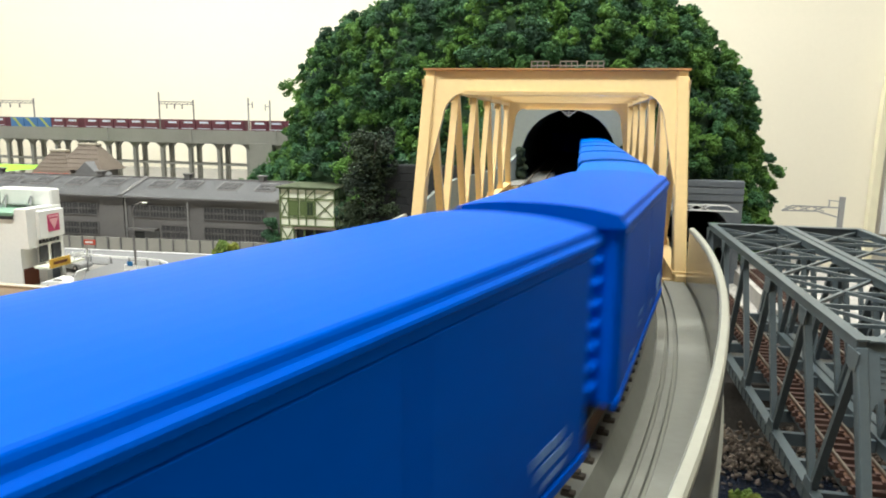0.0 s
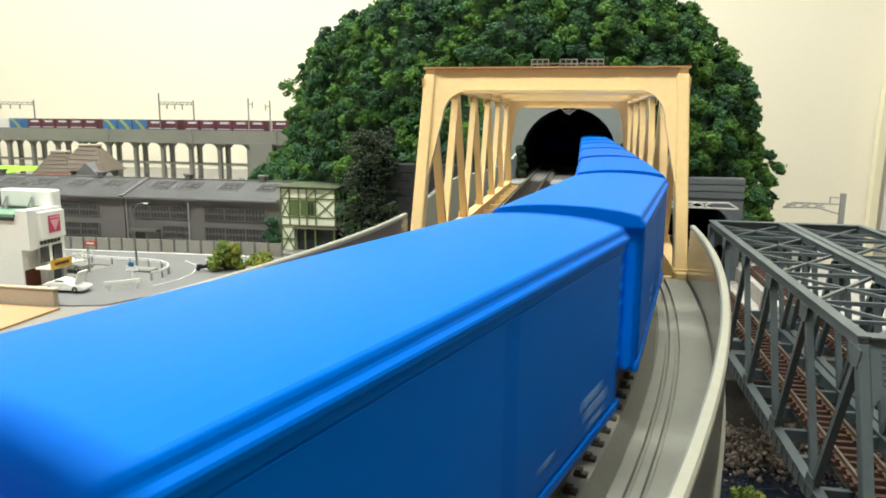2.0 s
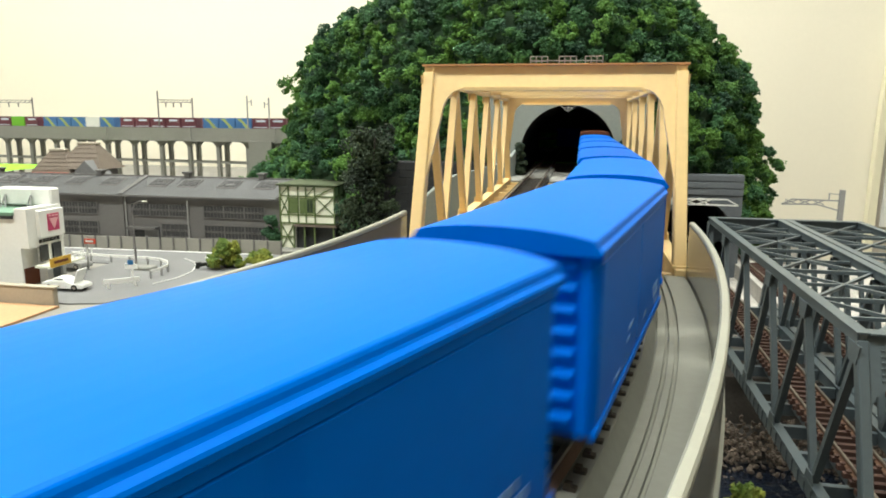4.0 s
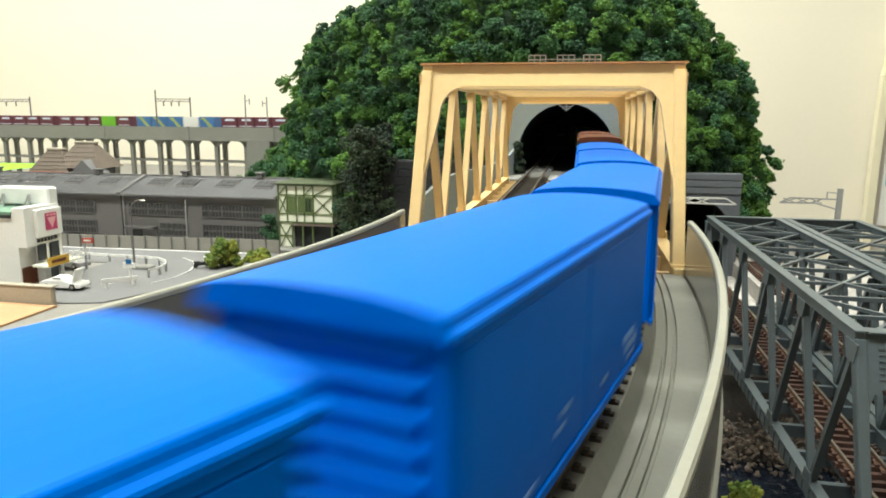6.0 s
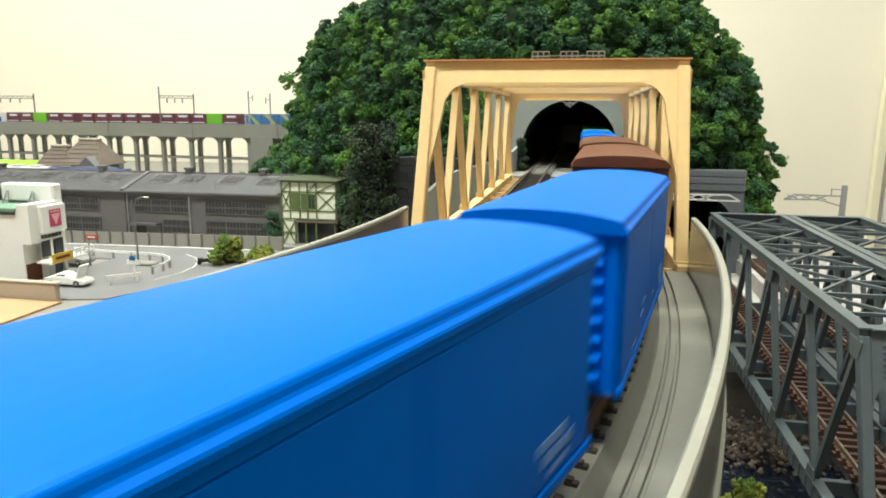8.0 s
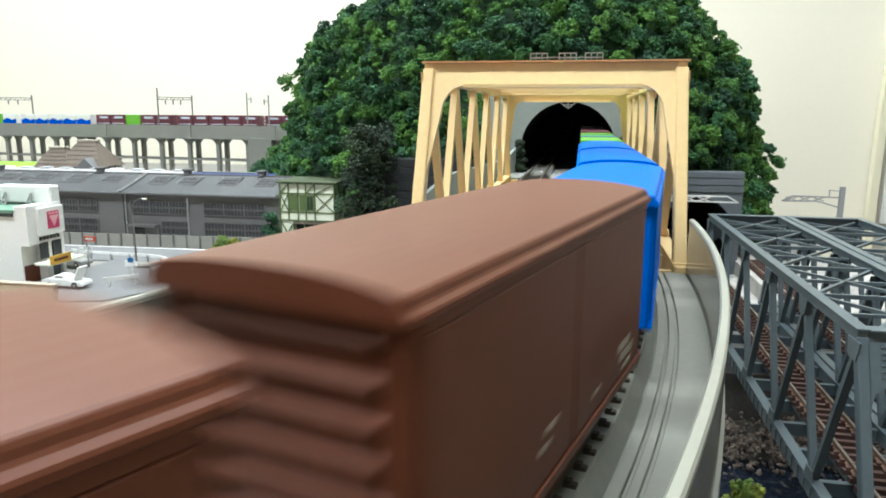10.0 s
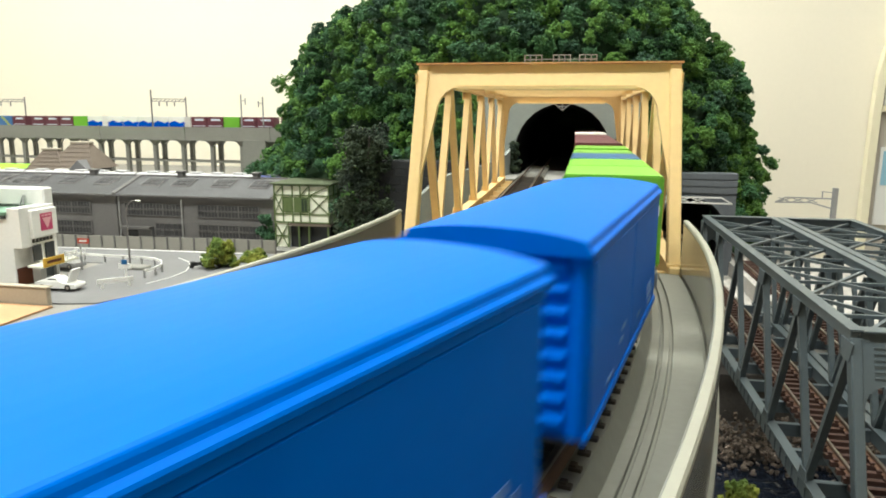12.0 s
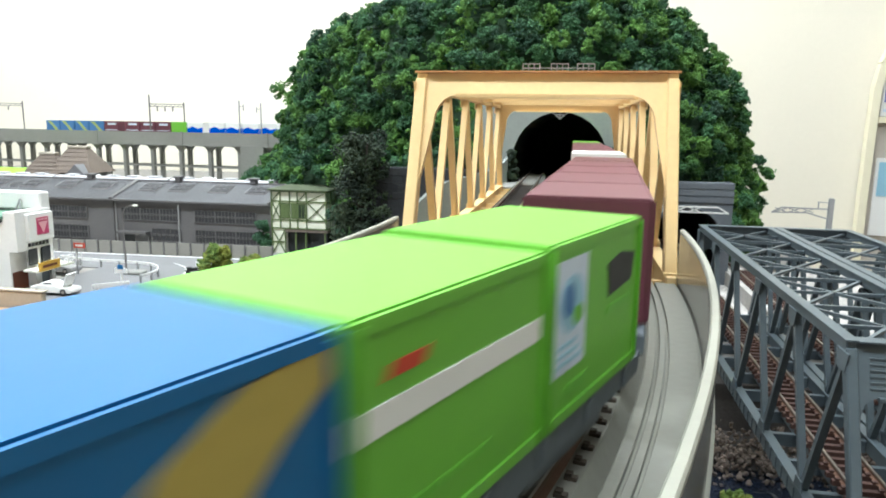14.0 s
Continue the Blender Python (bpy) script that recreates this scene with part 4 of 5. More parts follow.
def car_body(c, paint, length, width, height):
    """A low coupe: lofted body, dark glass, four wheels."""
    b = bmesh.new()
    prof = [(0, .28), (.03, .5), (.25, .58), (.36, .62), (.47, .98), (.66, 1.0), (.84, .66), (.97, .62), (1, .35), (.98, .16), (.02, .16)]
    extrude(b, [(q * length - length / 2, z * height) for q, z in prof], -width / 2, width / 2)
    for v in b.verts:
        if v.co.z > .7 * height:
            v.co.y *= .76
    bevel(b, .35, 2)
    part("body", b, paint, c, smooth=False)
    b = bmesh.new()
    for sy in (-1, 1):
        pts = [(.42, .66), (.49, .92), (.64, .93), (.78, .68)]
        extrude(b, [(q * length - length / 2, z * height) for q, z in pts], sy * width * .4 - .4, sy * width * .4 + .4)
    part("window", b, GLASS_DARK, c)
    for q in (.2, .8):
        for sy in (-1, 1):
            b = bmesh.new()
            rod(b, (q * length - length / 2, sy * (width / 2 - 1.1), 2.0), (q * length - length / 2, sy * (width / 2 + .15), 2.0), 2.0, 16)
            w = part("wheel", b, TYRE, c)
            b = bmesh.new()
            rod(b, (q * length - length / 2, sy * (width / 2 + .1), 2.0), (q * length - length / 2, sy * (width / 2 + .3), 2.0), 1.1, 12)
            part("rim", b, STEEL, w)


def cars():
    c = thing("sports_car", "white sports car with its bonnet lid raised", "car", m=mm(-325, 390, .8, 0, 0, 184))
    car_body(c, WHITE, 29, 11.5, 8.2)
    b = bmesh.new()
    beam(b, (-8, 0, 5), (-11.5, 0, 13.5), 9.5, .8, (1, 0, 0))
    part("bonnet_lid", b, WHITE, c)
    c = thing("parked_car", "dark silver car parked beside the shop", "car", m=mm(-366, 447, .8, 0, 0, 175))
    car_body(c, POLE_GREY, 27, 11.5, 9)
    m = thing("motor_scooter", "small black and white scooter parked by the kerb", "scooter", m=mm(-272, 466, 1, 0, 0, 60))
    boxes("body", [(-5, 4, -1.1, 1.1, 1.5, 4), (-5.5, -1, -1.2, 1.2, 4, 5)], DARK, m, bev=.4)
    boxes("shield", [(3.4, 4.4, -1.6, 1.6, 2, 8)], WHITE, m, bev=.3)
    for x in (-4, 5):
        b = bmesh.new()
        rod(b, (x, -.5, 1.7), (x, .5, 1.7), 1.7, 14)
        part("wheel", b, TYRE, m)


def streets():
    b = bmesh.new()
    pts = [(-700, 470), (-700, 520), (-430, 521), (-302, 527), (-240, 529), (-222, 500), (-235, 440), (-262, 400), (-280, 365), (-300, 359), (-352, 359), (-352, 470)]
    vs = [b.verts.new((x, y, .3)) for x, y in pts] + []
    lo = [b.verts.new((x, y, -1.4)) for x, y in pts]
    b.faces.new(vs)
    for i in range(len(pts)):
        j = (i + 1) % len(pts)
        b.faces.new((vs[i], vs[j], lo[j], lo[i]))
    tagged(part("road", b, ASPHALT), "grey asphalt road and parking yard of the model town", "road", kind="structure")
    # painted edge lines
    ln = thing("road_marking", "white painted edge lines on the road", "road marking", kind="structure")
    for path in ([(-560, 517), (-430, 519), (-302, 525), (-245, 527)], [(-306, 498), (-290, 486), (-282, 474), (-275, 456), (-274, 437), (-280, 415)]):
        b = bmesh.new()
        for p, q in zip(path, path[1:]):
            beam(b, (*p, .5), (*q, .5), .7 if path[0][0] > -500 else 2.6, .25)
        part("line", b, WHITE, ln)
    # guard rail
    g = thing("guard_rail", "white curved guard rail round the parking yard", "guard rail")
    path = [(-392, 479), (-372, 475), (-353, 473), (-337, 473), (-321, 472), (-308, 469), (-298, 462), (-291, 451), (-289, 440), (-291, 430)]
    b = bmesh.new()
    bend = []
    for k, (x, y) in enumerate(path):
        (xa, ya), (xb, yb) = path[max(0, k - 1)], path[min(len(path) - 1, k + 1)]
        n = math.hypot(xb - xa, yb - ya)
        bend.append((x, y, (xb - xa) / n, (yb - ya) / n))
    ribbon(b, [(-.45, 4.5), (.45, 4.5), (.45, 6.3), (-.45, 6.3)], bend)
    part("rail", b, WHITE, g)
    for x, y in path:
        boxes("post", [(x - .6, x + .6, y - .6, y + .6, .2, 5.6)], POLE_GREY, g)
    g2 = thing("guard_rail", "short white guard rail panel at the road edge", "guard rail")
    b = bmesh.new()
    beam(b, (-302, 395, 5), (-286, 410, 5), 1, 3)
    part("rail", b, WHITE, g2)
    for x, y in ((-300, 397), (-288, 408)):
        boxes("post", [(x - .7, x + .7, y - .7, y + .7, .2, 5)], WHITE, g2)
    sg = thing("notice_board", "white notice board on a post with a blue plate", "sign", m=mm(-298, 420, .2))
    boxes("post", [(-.6, .6, -.6, .6, 0, 11)], WHITE, sg)
    boxes("board", [(-4.5, 4.5, -1.2, -.4, 9, 12.5)], WHITE, sg)
    boxes("plate", [(-2, 2, -1.6, -1.1, 12, 15)], SKYBLUE, sg)
    k = thing("planter_kerb", "low grey kerb block at the foot of the street lamp", "kerb", kind="structure")
    boxes("block", [(-322, -306, 452, 462, .2, 2.6)], CONCRETE, k, bev=.8)
    # fence
    f = thing("fence", "long grey panel fence before the shed", "fence", kind="structure")
    first = None
    for i in range(34):
        x = -640 + i * 11.8
        y = 520 + (x + 430) * .06 + 2
        q = boxes("panel", [(0, 11.4, -.6, .6, 0, 11)], FENCE, f) if first is None else shared("panel", first, f, Matrix())
        first = first or q
        q.matrix_basis = mm(x, y, 0, 0, 0, 3.4)
    b = bmesh.new()
    for i in range(35):
        x = -640 + i * 11.8
        y = 520 + (x + 430) * .06 + 1
        box(b, x - .5, x + .5, y - .6, y + .6, 0, 11.6)
    part("posts", b, SHED_WALL, f)
    # street lamp and poles
    l = thing("street_lamp", "tall dark grey street lamp with a curved arm", "street lamp", m=mm(-326, 465, 0))
    b = bmesh.new()
    rod(b, (0, 0, 0), (0, 0, 14), .8, 10)
    rod(b, (0, 0, 14), (0, 0, 42), .42, 8)
    pr = (0, 0, 42)
    for k in range(1, 7):
        a = math.radians(k * 14)
        nx = (8 * (1 - math.cos(a)) * 1.2, 0, 42 + 8 * math.sin(a))
        rod(b, pr, nx, .45, 8)
        pr = nx
    part("pole", b, POLE_DARK, l)
    boxes("lamp_head", [(8.5, 12.5, -.8, .8, 49.2, 50.2)], PLASTER, l, bev=.4)
    for x, y, h in ((-331, 548, 40),):
        p = thing("utility_pole", "slim pale utility pole beside the fence", "pole", m=mm(x, y, 0))
        b = bmesh.new()
        rod(b, (0, 0, 0), (0, 0, h), .8, 8, .6)
        part("shaft", b, POLE_GREY, p)
    b = bmesh.new()
    bmesh.ops.create_grid(b, x_segments=20, y_segments=8, size=1, matrix=Matrix.Translation((-715, 745, 48.5)) @ Matrix.Diagonal((70, 60, 1, 1)))
    for v in b.verts:
        v.co.z += 1.2 * noise.noise(v.co * .1)
    tagged(part("grass_bank", b, GRASS), "bright green grass bank behind the shed", "grass", kind="stuff")


# ---------------------------------------------------------------- far viaduct and catenary
def far_viaduct():
    v = thing("far_viaduct", "grey concrete arcaded viaduct at the back of the layout", "viaduct", kind="structure")
    st = stations(far_line, -1330, 1800, 30)
    b = bmesh.new()
    ribbon(b, [(-18, 80), (18, 80), (18, 86), (-18, 86)], st)
    part("deck", b, CONCRETE, v)
    for o in (-17, 17):
        b = bmesh.new()
        ribbon(b, [(o - 1, 86), (o + 1, 86), (o + 1, 96.2), (o - 1, 96.2)], st)
        part("parapet", b, CONCRETE, v)
        b = bmesh.new()
        ribbon(b, [(o - 1.6, 78), (o + 1.6, 78), (o + 1.6, 80.5), (o - 1.6, 80.5)], st)
        part("string_course", b, CONCRETE, v)
    ang = math.degrees(math.atan(-0.1))
    bb = bmesh.new()
    for oy in (-9.5, 9.5):
        box(bb, -2.6, 2.6, oy - 2.6, oy + 2.6, -1, 71.6)
        extrude(bb, [(-2.6, 71.5), (2.6, 71.5), (7.0, 76.2), (10.0, 77.4), (23, 77.8), (23, 80), (-23, 80), (-23, 77.8), (-10.0, 77.4), (-7.0, 76.2)], oy - 2.6, oy + 2.6)
        box(bb, -23, 23, oy - 1.6, oy + 1.6, 48.4, 50.8)
    box(bb, -2.0, 2.0, -7, 7, 48.4, 50.8)
    first = None
    for i in range(50):
        s = -1280 + 46.0 * i
        if s > 880:
            break
        x, y, dx, dy = far_line(s)
        q = part("arch_pier", bb, CONCRETE, v) if first is None else shared("arch_pier", first, v, Matrix())
        first = first or q
        q.matrix_basis = mm(x, y, 0, 0, 0, ang)
    for s in (20, 290, 430, 560):
        b = boxes("joint", [(-1.2, 1.2, -19.2, -17.6, 78, 97)], CONCRETE, v)
        x, y, dx, dy = far_line(s)
        b.matrix_basis = mm(x, y, 0, 0, 0, ang)
    t = thing("railway_track", "track on the far viaduct", "railway track", "tracks", "structure")
    rails(far_line, -1330, 1800, 30, 88.0, t)
    boxes("end_block", [(-432, -400, 872, 888, -1, 80)], CONCRETE, v)
    # catenary portals
    for x0, x1, z0, z1 in ((-872, -824, 139, 138), (-574, -540, 146, 137)):
        g = thing("catenary_gantry", "thin grey lattice catenary gantry over the viaduct", "gantry", "gantries")
        y = 947 + (x0 + 950) * -.1 - 17
        b = bmesh.new()
        rod(b, (x0, y, 86), (x0, y, z0), 1.0, 8)
        part("post", b, POLE_DARK, g)
        b = bmesh.new()
        rod(b, (x1, y + 30, 86), (x1, y + 30, z1), 1.0, 8)
        part("post", b, POLE_DARK, g)
        b = bmesh.new()
        for k in range(9):
            fa, fb = k / 9, (k + 1) / 9
            pa, pb = (x0 + (x1 - x0) * fa, y + 30 * fa), (x0 + (x1 - x0) * fb, y + 30 * fb)
            beam(b, (*pa, 134), (*pb, 134), .8, .8)
            beam(b, (*pa, 130.5), (*pb, 130.5), .8, .8)
            beam(b, (*pa, 130.5), (*pb, 134), .7, .7)
        for k in (2, 4, 6):
            fa = k / 9
            rod(b, (x0 + (x1 - x0) * fa, y + 30 * fa, 130), (x0 + (x1 - x0) * fa, y + 30 * fa, 124), .9, 6)
        part("lattice_beam", b, POLE_DARK, g)
    for x, h in ((-435, 139), (-403, 136)):
        g = thing("catenary_pole", "slim grey catenary pole with a short bracket", "pole", "gantries")
        y = 947 + (x + 950) * -.1 - 17
        b = bmesh.new()
        rod(b, (x, y, 86), (x, y, h), 1.0, 8)
        part("post", b, POLE_GREY, g)
        b = bmesh.new()
        rod(b, (x, y, h - 8), (x + (7 if x < -420 else -7), y, h - 8), .5, 6)
        rod(b, (x + (6 if x < -420 else -6), y, h - 5), (x + (6 if x < -420 else -6), y, h - 13), .8, 6)
        part("bracket", b, POLE_GREY, g)
    # lower line: masts with lattice booms
    for x, y, z0, h, tip, mt in ((163, 480, 0, 69, 128, POLE_GREY), (40, 414, 0, 80, 88, WHITE)):
        g = thing("catenary_mast", "pale catenary mast with a lattice boom over the lower line", "mast", "masts")
        b = bmesh.new()
        box(b, x - 1.4, x + 1.4, y - 1.4, y + 1.4, z0, h)
        part("mast", b, POLE_GREY, g)
        zb = 59.5 if x > 100 else 65
        sg = -1 if tip < x else 1
        b = bmesh.new()
        beam(b, (x, y, zb + 2.6), (tip - sg * 6, y, zb + 3), .8, .8)
        beam(b, (x, y, zb - 4 if x > 100 else zb - 1.5), (x + sg * 14, y, zb), .8, .8)
        beam(b, (x + sg * 14, y, zb), (tip, y, zb - .3), .8, .8)
        beam(b, (tip - sg * 6, y, zb + 3), (tip, y, zb - .3), .8, .8)
        for k in range(3):
            xa = x + sg * (10 + 8 * k)
            beam(b, (xa, y, zb + 2.6), (xa + sg * 7, y, zb), .6, .6)
            beam(b, (xa, y, zb), (xa + sg * 7, y, zb + 2.6), .6, .6)
        part("boom", b, mt, g)
        if x > 100:
            b = bmesh.new()
            beam(b, (x, y, h - 3), (x - 8, y, h - 2.4), .5, .5)
            beam(b, (x - 7.4, y, h - 2.4), (x - 7.4, y, h - 7), .6, .6, (1, 0, 0))
            part("bracket", b, POLE_GREY, g)


# ---------------------------------------------------------------- rolling stock; the end at -y leads
def wheelset(name, y, parent, r=2.9):
    b = bmesh.new()
    for sx in (-1, 1):
        rod(b, (sx * 4.3, y, r), (sx * 5.3, y, r), r, 18)
        rod(b, (sx * 4.1, y, r), (sx * 4.4, y, r), r + .45, 18)
    rod(b, (-4.3, y, r), (4.3, y, r), .6, 8)
    return part(name, b, DARK, parent)


def boxcar(paint, label, up=0.0):
    c = thing("boxcar", label, "boxcar", "boxcars of the train")
    hl, hw = 27.0, 8.6
    b = bmesh.new()
    box(b, -hw, hw, -hl, hl, 4.6, 21.8 + up)
    bevel(b, .25, 1)
    part("body", b, paint, c)
    # arched roof with eaves
    b = bmesh.new()
    out = [(-9.0, 21.3), (9.0, 21.3), (9.0, 21.8), (8.55, 22.1), (8.42, 22.55), (8.2, 22.76)]
    for k in range(1, 14):
        x = 8.2 - 16.4 * k / 14
        out.append((x, 22.76 + 0.74 * (1 - abs(x / 8.2) ** 2.4)))
    out += [(-8.2, 22.76), (-8.42, 22.55), (-8.55, 22.1), (-9.0, 21.8)]
    extrude(b, [(x, z + up) for x, z in out], -hl - .9, hl + .9)
    bevel(b, .1, 1)
    part("roof", b, paint, c)
    # ends: corrugated plates
    for sy in (-1, 1):
        b = bmesh.new()
        for k in range(8):
            z = 6.2 + k * (2.0 + up / 8)
            extrude_x(b, [(sy * hl, z - .7), (sy * (hl + .3), z - .42), (sy * (hl + .46), z - .1), (sy * (hl + .46), z + .12), (sy * (hl + .2), z + .5), (sy * hl, z + .62)], -6.7, 6.7)
        part("corrugation", b, paint, c)
        b = bmesh.new()
        for x in (-7.6, 7.6):
            box(b, x - .5, x + .5, sy * hl - .3, sy * hl + .5 * 1, 4.8, 21.4 + up)
        part("corner_post", b, paint, c)
    # sliding doors, gutter, sill, door posts
    for sx in (-1, 1):
        for y0, y1 in ((-hl + .8, -.2), (.2, hl - .8)):
            d = boxes("door", [(min(sx * hw, sx * (hw + .22)), max(sx * hw, sx * (hw + .22)), y0, y1, 5.6, 20.6 + up)], paint, c, bev=.1)
        boxes("gutter", [(min(sx * 8.5, sx * 8.82), max(sx * 8.5, sx * 8.82), -hl, hl, 20.7 + up, 21.35 + up)], paint, c)
        boxes("sill", [(min(sx * 8.3, sx * 9.0), max(sx * 8.3, sx * 9.0), -hl, hl, 4.4, 5.4)], paint, c, bev=.12)
        b = bmesh.new()
        xa, xb = sorted((sx * (hw + .2), sx * (hw + .3)))
        for y, z, w, h, n in ((15.6, 8.6, 5.6, .8, 5), (16.4, 7.3, 6.4, .9, 6), (17.6, 6.2, 4.2, .5, 5), (6.0, 7.3, 2.6, .45, 3), (-7.5, 9.4, 2.8, .5, 3), (-8.5, 8.2, 2.0, .45, 2), (-16.5, 6.4, 3.0, .4, 4)):
            for k in range(n):
                box(b, xa, xb, y + w * k / n, y + w * (k + .62) / n, z, z + h)
        part("lettering_bar", b, BEIGE_WALL if paint is BROWN else FADED, c, "faded pale lettering bars")
    boxes("underframe", [(-6.5, 6.5, -24, 24, 2.6, 4.5), (-1.5, 1.5, -32.0, 32.0, 3.2, 4.6)], DARK, c)
    for y in (-15.6, 15.6):
        wheelset("wheelset", y, c)
        boxes("axle_box", [(-7.6, -5.8, y - 2.4, y + 2.4, 2.0, 4.6), (5.8, 7.6, y - 2.4, y + 2.4, 2.0, 4.6)], DARK, c, bev=.2)
    return c


def container(parent, y, paint, kind, h=16.8, z0=7.2, length=24.6, small=False):
    hw, hl = 8.15, length / 2
    b = bmesh.new()
    box(b, -hw, hw, y - hl, y + hl, z0, z0 + h)
    bevel(b, .3, 2)
    c = part("container", b, paint, parent)
    x = hw
    for x in (hw, -hw) if small else ():
        if kind == "maroon":
            boxes("mark", [(x - .1, x + .1, y - 8, y + 6, z0 + h - 5.2, z0 + h - 2.6)], PALE, c)
            boxes("mark", [(x - .1, x + .1, y - 10, y + 10, z0 + 2, z0 + 3)], PALE, c)
        elif kind == "wave":
            b = bmesh.new()
            extrude_x(b, [(y - 9.5, z0 + .8), (y - 3.5, z0 + .8), (y + 2.5, z0 + h * .55), (y + 10, z0 + h - 1), (y + 3.5, z0 + h - 1), (y - 3, z0 + h * .5)], x - .12, x + .12)
            part("swoosh", b, LIME_STRIPE, c)
        elif kind == "tank":
            b = bmesh.new()
            extrude_x(b, [(y - hl, z0), (y + hl, z0), (y + hl, z0 + h * .42), (y + hl * .3, z0 + h * .62), (y - hl * .4, z0 + h * .4), (y - hl, z0 + h * .55)], x - .12, x + .12)
            part("wave_panel", b, ULTRA, c)
    if small:
        return c
    x = hw
    # frame ribs along the foot and top
    b = bmesh.new()
    for sx in (-1, 1):
        beam(b, (sx * x, y - hl + .3, z0 + .6), (sx * x, y + hl - .3, z0 + .6), .35, 1.0)
        beam(b, (sx * x, y - hl + .3, z0 + h - .5), (sx * x, y + hl - .3, z0 + h - .5), .3, .8)
        for q in (-hl + .5, hl - .5):
            beam(b, (sx * x, y + q, z0 + .4), (sx * x, y + q, z0 + h - .4), .3, .9, (1, 0, 0))
    part("frame", b, paint, c)
    rib = None
    for sy in (-1, 1):
        for k in range(7):
            m = mm(0, y + sy * hl, z0 + 2.3 + 2 * k)
            if rib is None:
                rib = boxes("end_rib", [(-6, 6, -.12, .12, -.3, .3)], paint, c)
                rib.matrix_basis = m
            else:
                shared("end_rib", rib, c, m)
    if kind == "stripe":
        for sx in (-1, 1):
            xa, xb = sorted((sx * (x - .05), sx * (x + .1)))
            boxes("stripe", [(xa, xb, y - hl + .9, y + hl - .9, z0 + 9.0, z0 + 10.8)], WHITE, c, "white stripe along the side")
            b = bmesh.new()
            extrude_x(b, [(y - 9, z0 + 12.0), (y - 5.4, z0 + 12.0), (y - 4.8, z0 + 12.9), (y - 8.4, z0 + 12.9)], xa, xb)
            part("emblem", b, RED, c, "small red emblem")
            ya, yb = sorted((y + sx * (hl - .05), y + sx * (hl + .2)))
            boxes("stripe", [(-x + .1, x - .1, ya, yb, z0 + 9.0, z0 + 10.8)], WHITE, c, "white stripe across the end")
            boxes("end_lettering", [(1.6, 3.0, ya, yb, z0 + 11.6, z0 + 13.2), (3.6, 5.0, ya, yb, z0 + 11.6, z0 + 13.2)], LEAF_DARK, c, "dark lettering bars on the end")
            boxes("end_line", [(-x + 1.5, x - 1.5, ya, yb, z0 + 5.0, z0 + 5.4)], LIME_STRIPE, c)
            boxes("lettering_bar", [(xa, xb, y - 8 + 3 * k, y - 6 + 3 * k, z0 + 3.2, z0 + 3.8) for k in range(4)], GREEN_DARK, c)
    elif kind == "wave":
        for sx in (-1, 1):
            xa, xb = sorted((sx * (x - .05), sx * (x + .1)))
            b = bmesh.new()
            extrude_x(b, [(y - 7.4, z0 + .6), (y + .6, z0 + .6), (y + 3.4, z0 + 5.5), (y + 6.2, z0 + 9.6), (y + 8.8, z0 + 11.8), (y + hl - .6, z0 + 13.6), (y + hl - .6, z0 + 15.4), (y + 6, z0 + 14.8), (y + 1.6, z0 + 12.6), (y - 2.2, z0 + 8), (y - 5, z0 + 3.6)], xa, xb)
            part("swoosh", b, OCHRE, c, "broad ochre swoosh")
            b = bmesh.new()
            for q in range(3):
                extrude_x(b, [(y - 9.8 + q * .5, z0 + 8.2 + q * 1.5), (y - 4.6 + q * .5, z0 + 8.8 + q * 1.5), (y - 4.5 + q * .5, z0 + 9.2 + q * 1.5), (y - 9.7 + q * .5, z0 + 8.6 + q * 1.5)], xa, xb)
            extrude_x(b, [(y - 9.9, z0 + 8.2), (y - 9.3, z0 + 8.2), (y - 8.2, z0 + 11.8), (y - 8.8, z0 + 11.8)], xa - .02, xb - .02)
            part("emblem", b, LIME_STRIPE, c, "thin pale emblem lines")
    elif kind == "panel":
        for sx in (-1, 1):
            xa, xb = sorted((sx * (x - .05), sx * (x + .1)))
            p = boxes("picture_panel", [(xa, xb, y - hl + 1.2, y - hl + 8.6, z0 + 4.6, z0 + h - 1.6)], PALE, c, "pale blue and white picture panel")
            xa2, xb2 = sorted((sx * (x + .05), sx * (x + .16)))
            for cy, cz, ry, rz, mt in ((y - hl + 5.0, z0 + 10.6, 2.9, 2.6, PANEL_BLUE), (y - hl + 4.2, z0 + 11.0, 1.3, 1.5, FAR_BLUE), (y - hl + 6.4, z0 + 9.4, 1.2, .9, GREEN_DARK)):
                b = bmesh.new()
                extrude_x(b, [(cy + ry * math.cos(q * .5236), cz + rz * math.sin(q * .5236)) for q in range(12)], xa2, xb2 + (0.06 * sx if mt is not PANEL_BLUE else 0))
                part("picture_patch", b, mt, p)
            boxes("lettering_bar", [(xa2, xb2, y - hl + 2.2, y - hl + 7.6 - .7 * q, z0 + 5.3 + .8 * q, z0 + 5.7 + .8 * q) for q in range(3)], PANEL_BLUE, p)
            b = bmesh.new()
            extrude_x(b, [(y + 2.6, z0 + 9.2), (y + 9.6, z0 + 9.8), (y + 10.4, z0 + 12.6), (y + 6, z0 + h - 3), (y + 2, z0 + 12.5)], xa, xb)
            part("emblem", b, DARK, c, "dark printed emblem")
            boxes("lettering_bar", [(xa, xb, y + 2.4, y + 9.6, z0 + 7.4, z0 + 8.2), (xa, xb, y - 8, y - 3, z0 + 2.2, z0 + 3.2)], GREEN_DARK, c)
    elif kind == "maroon":
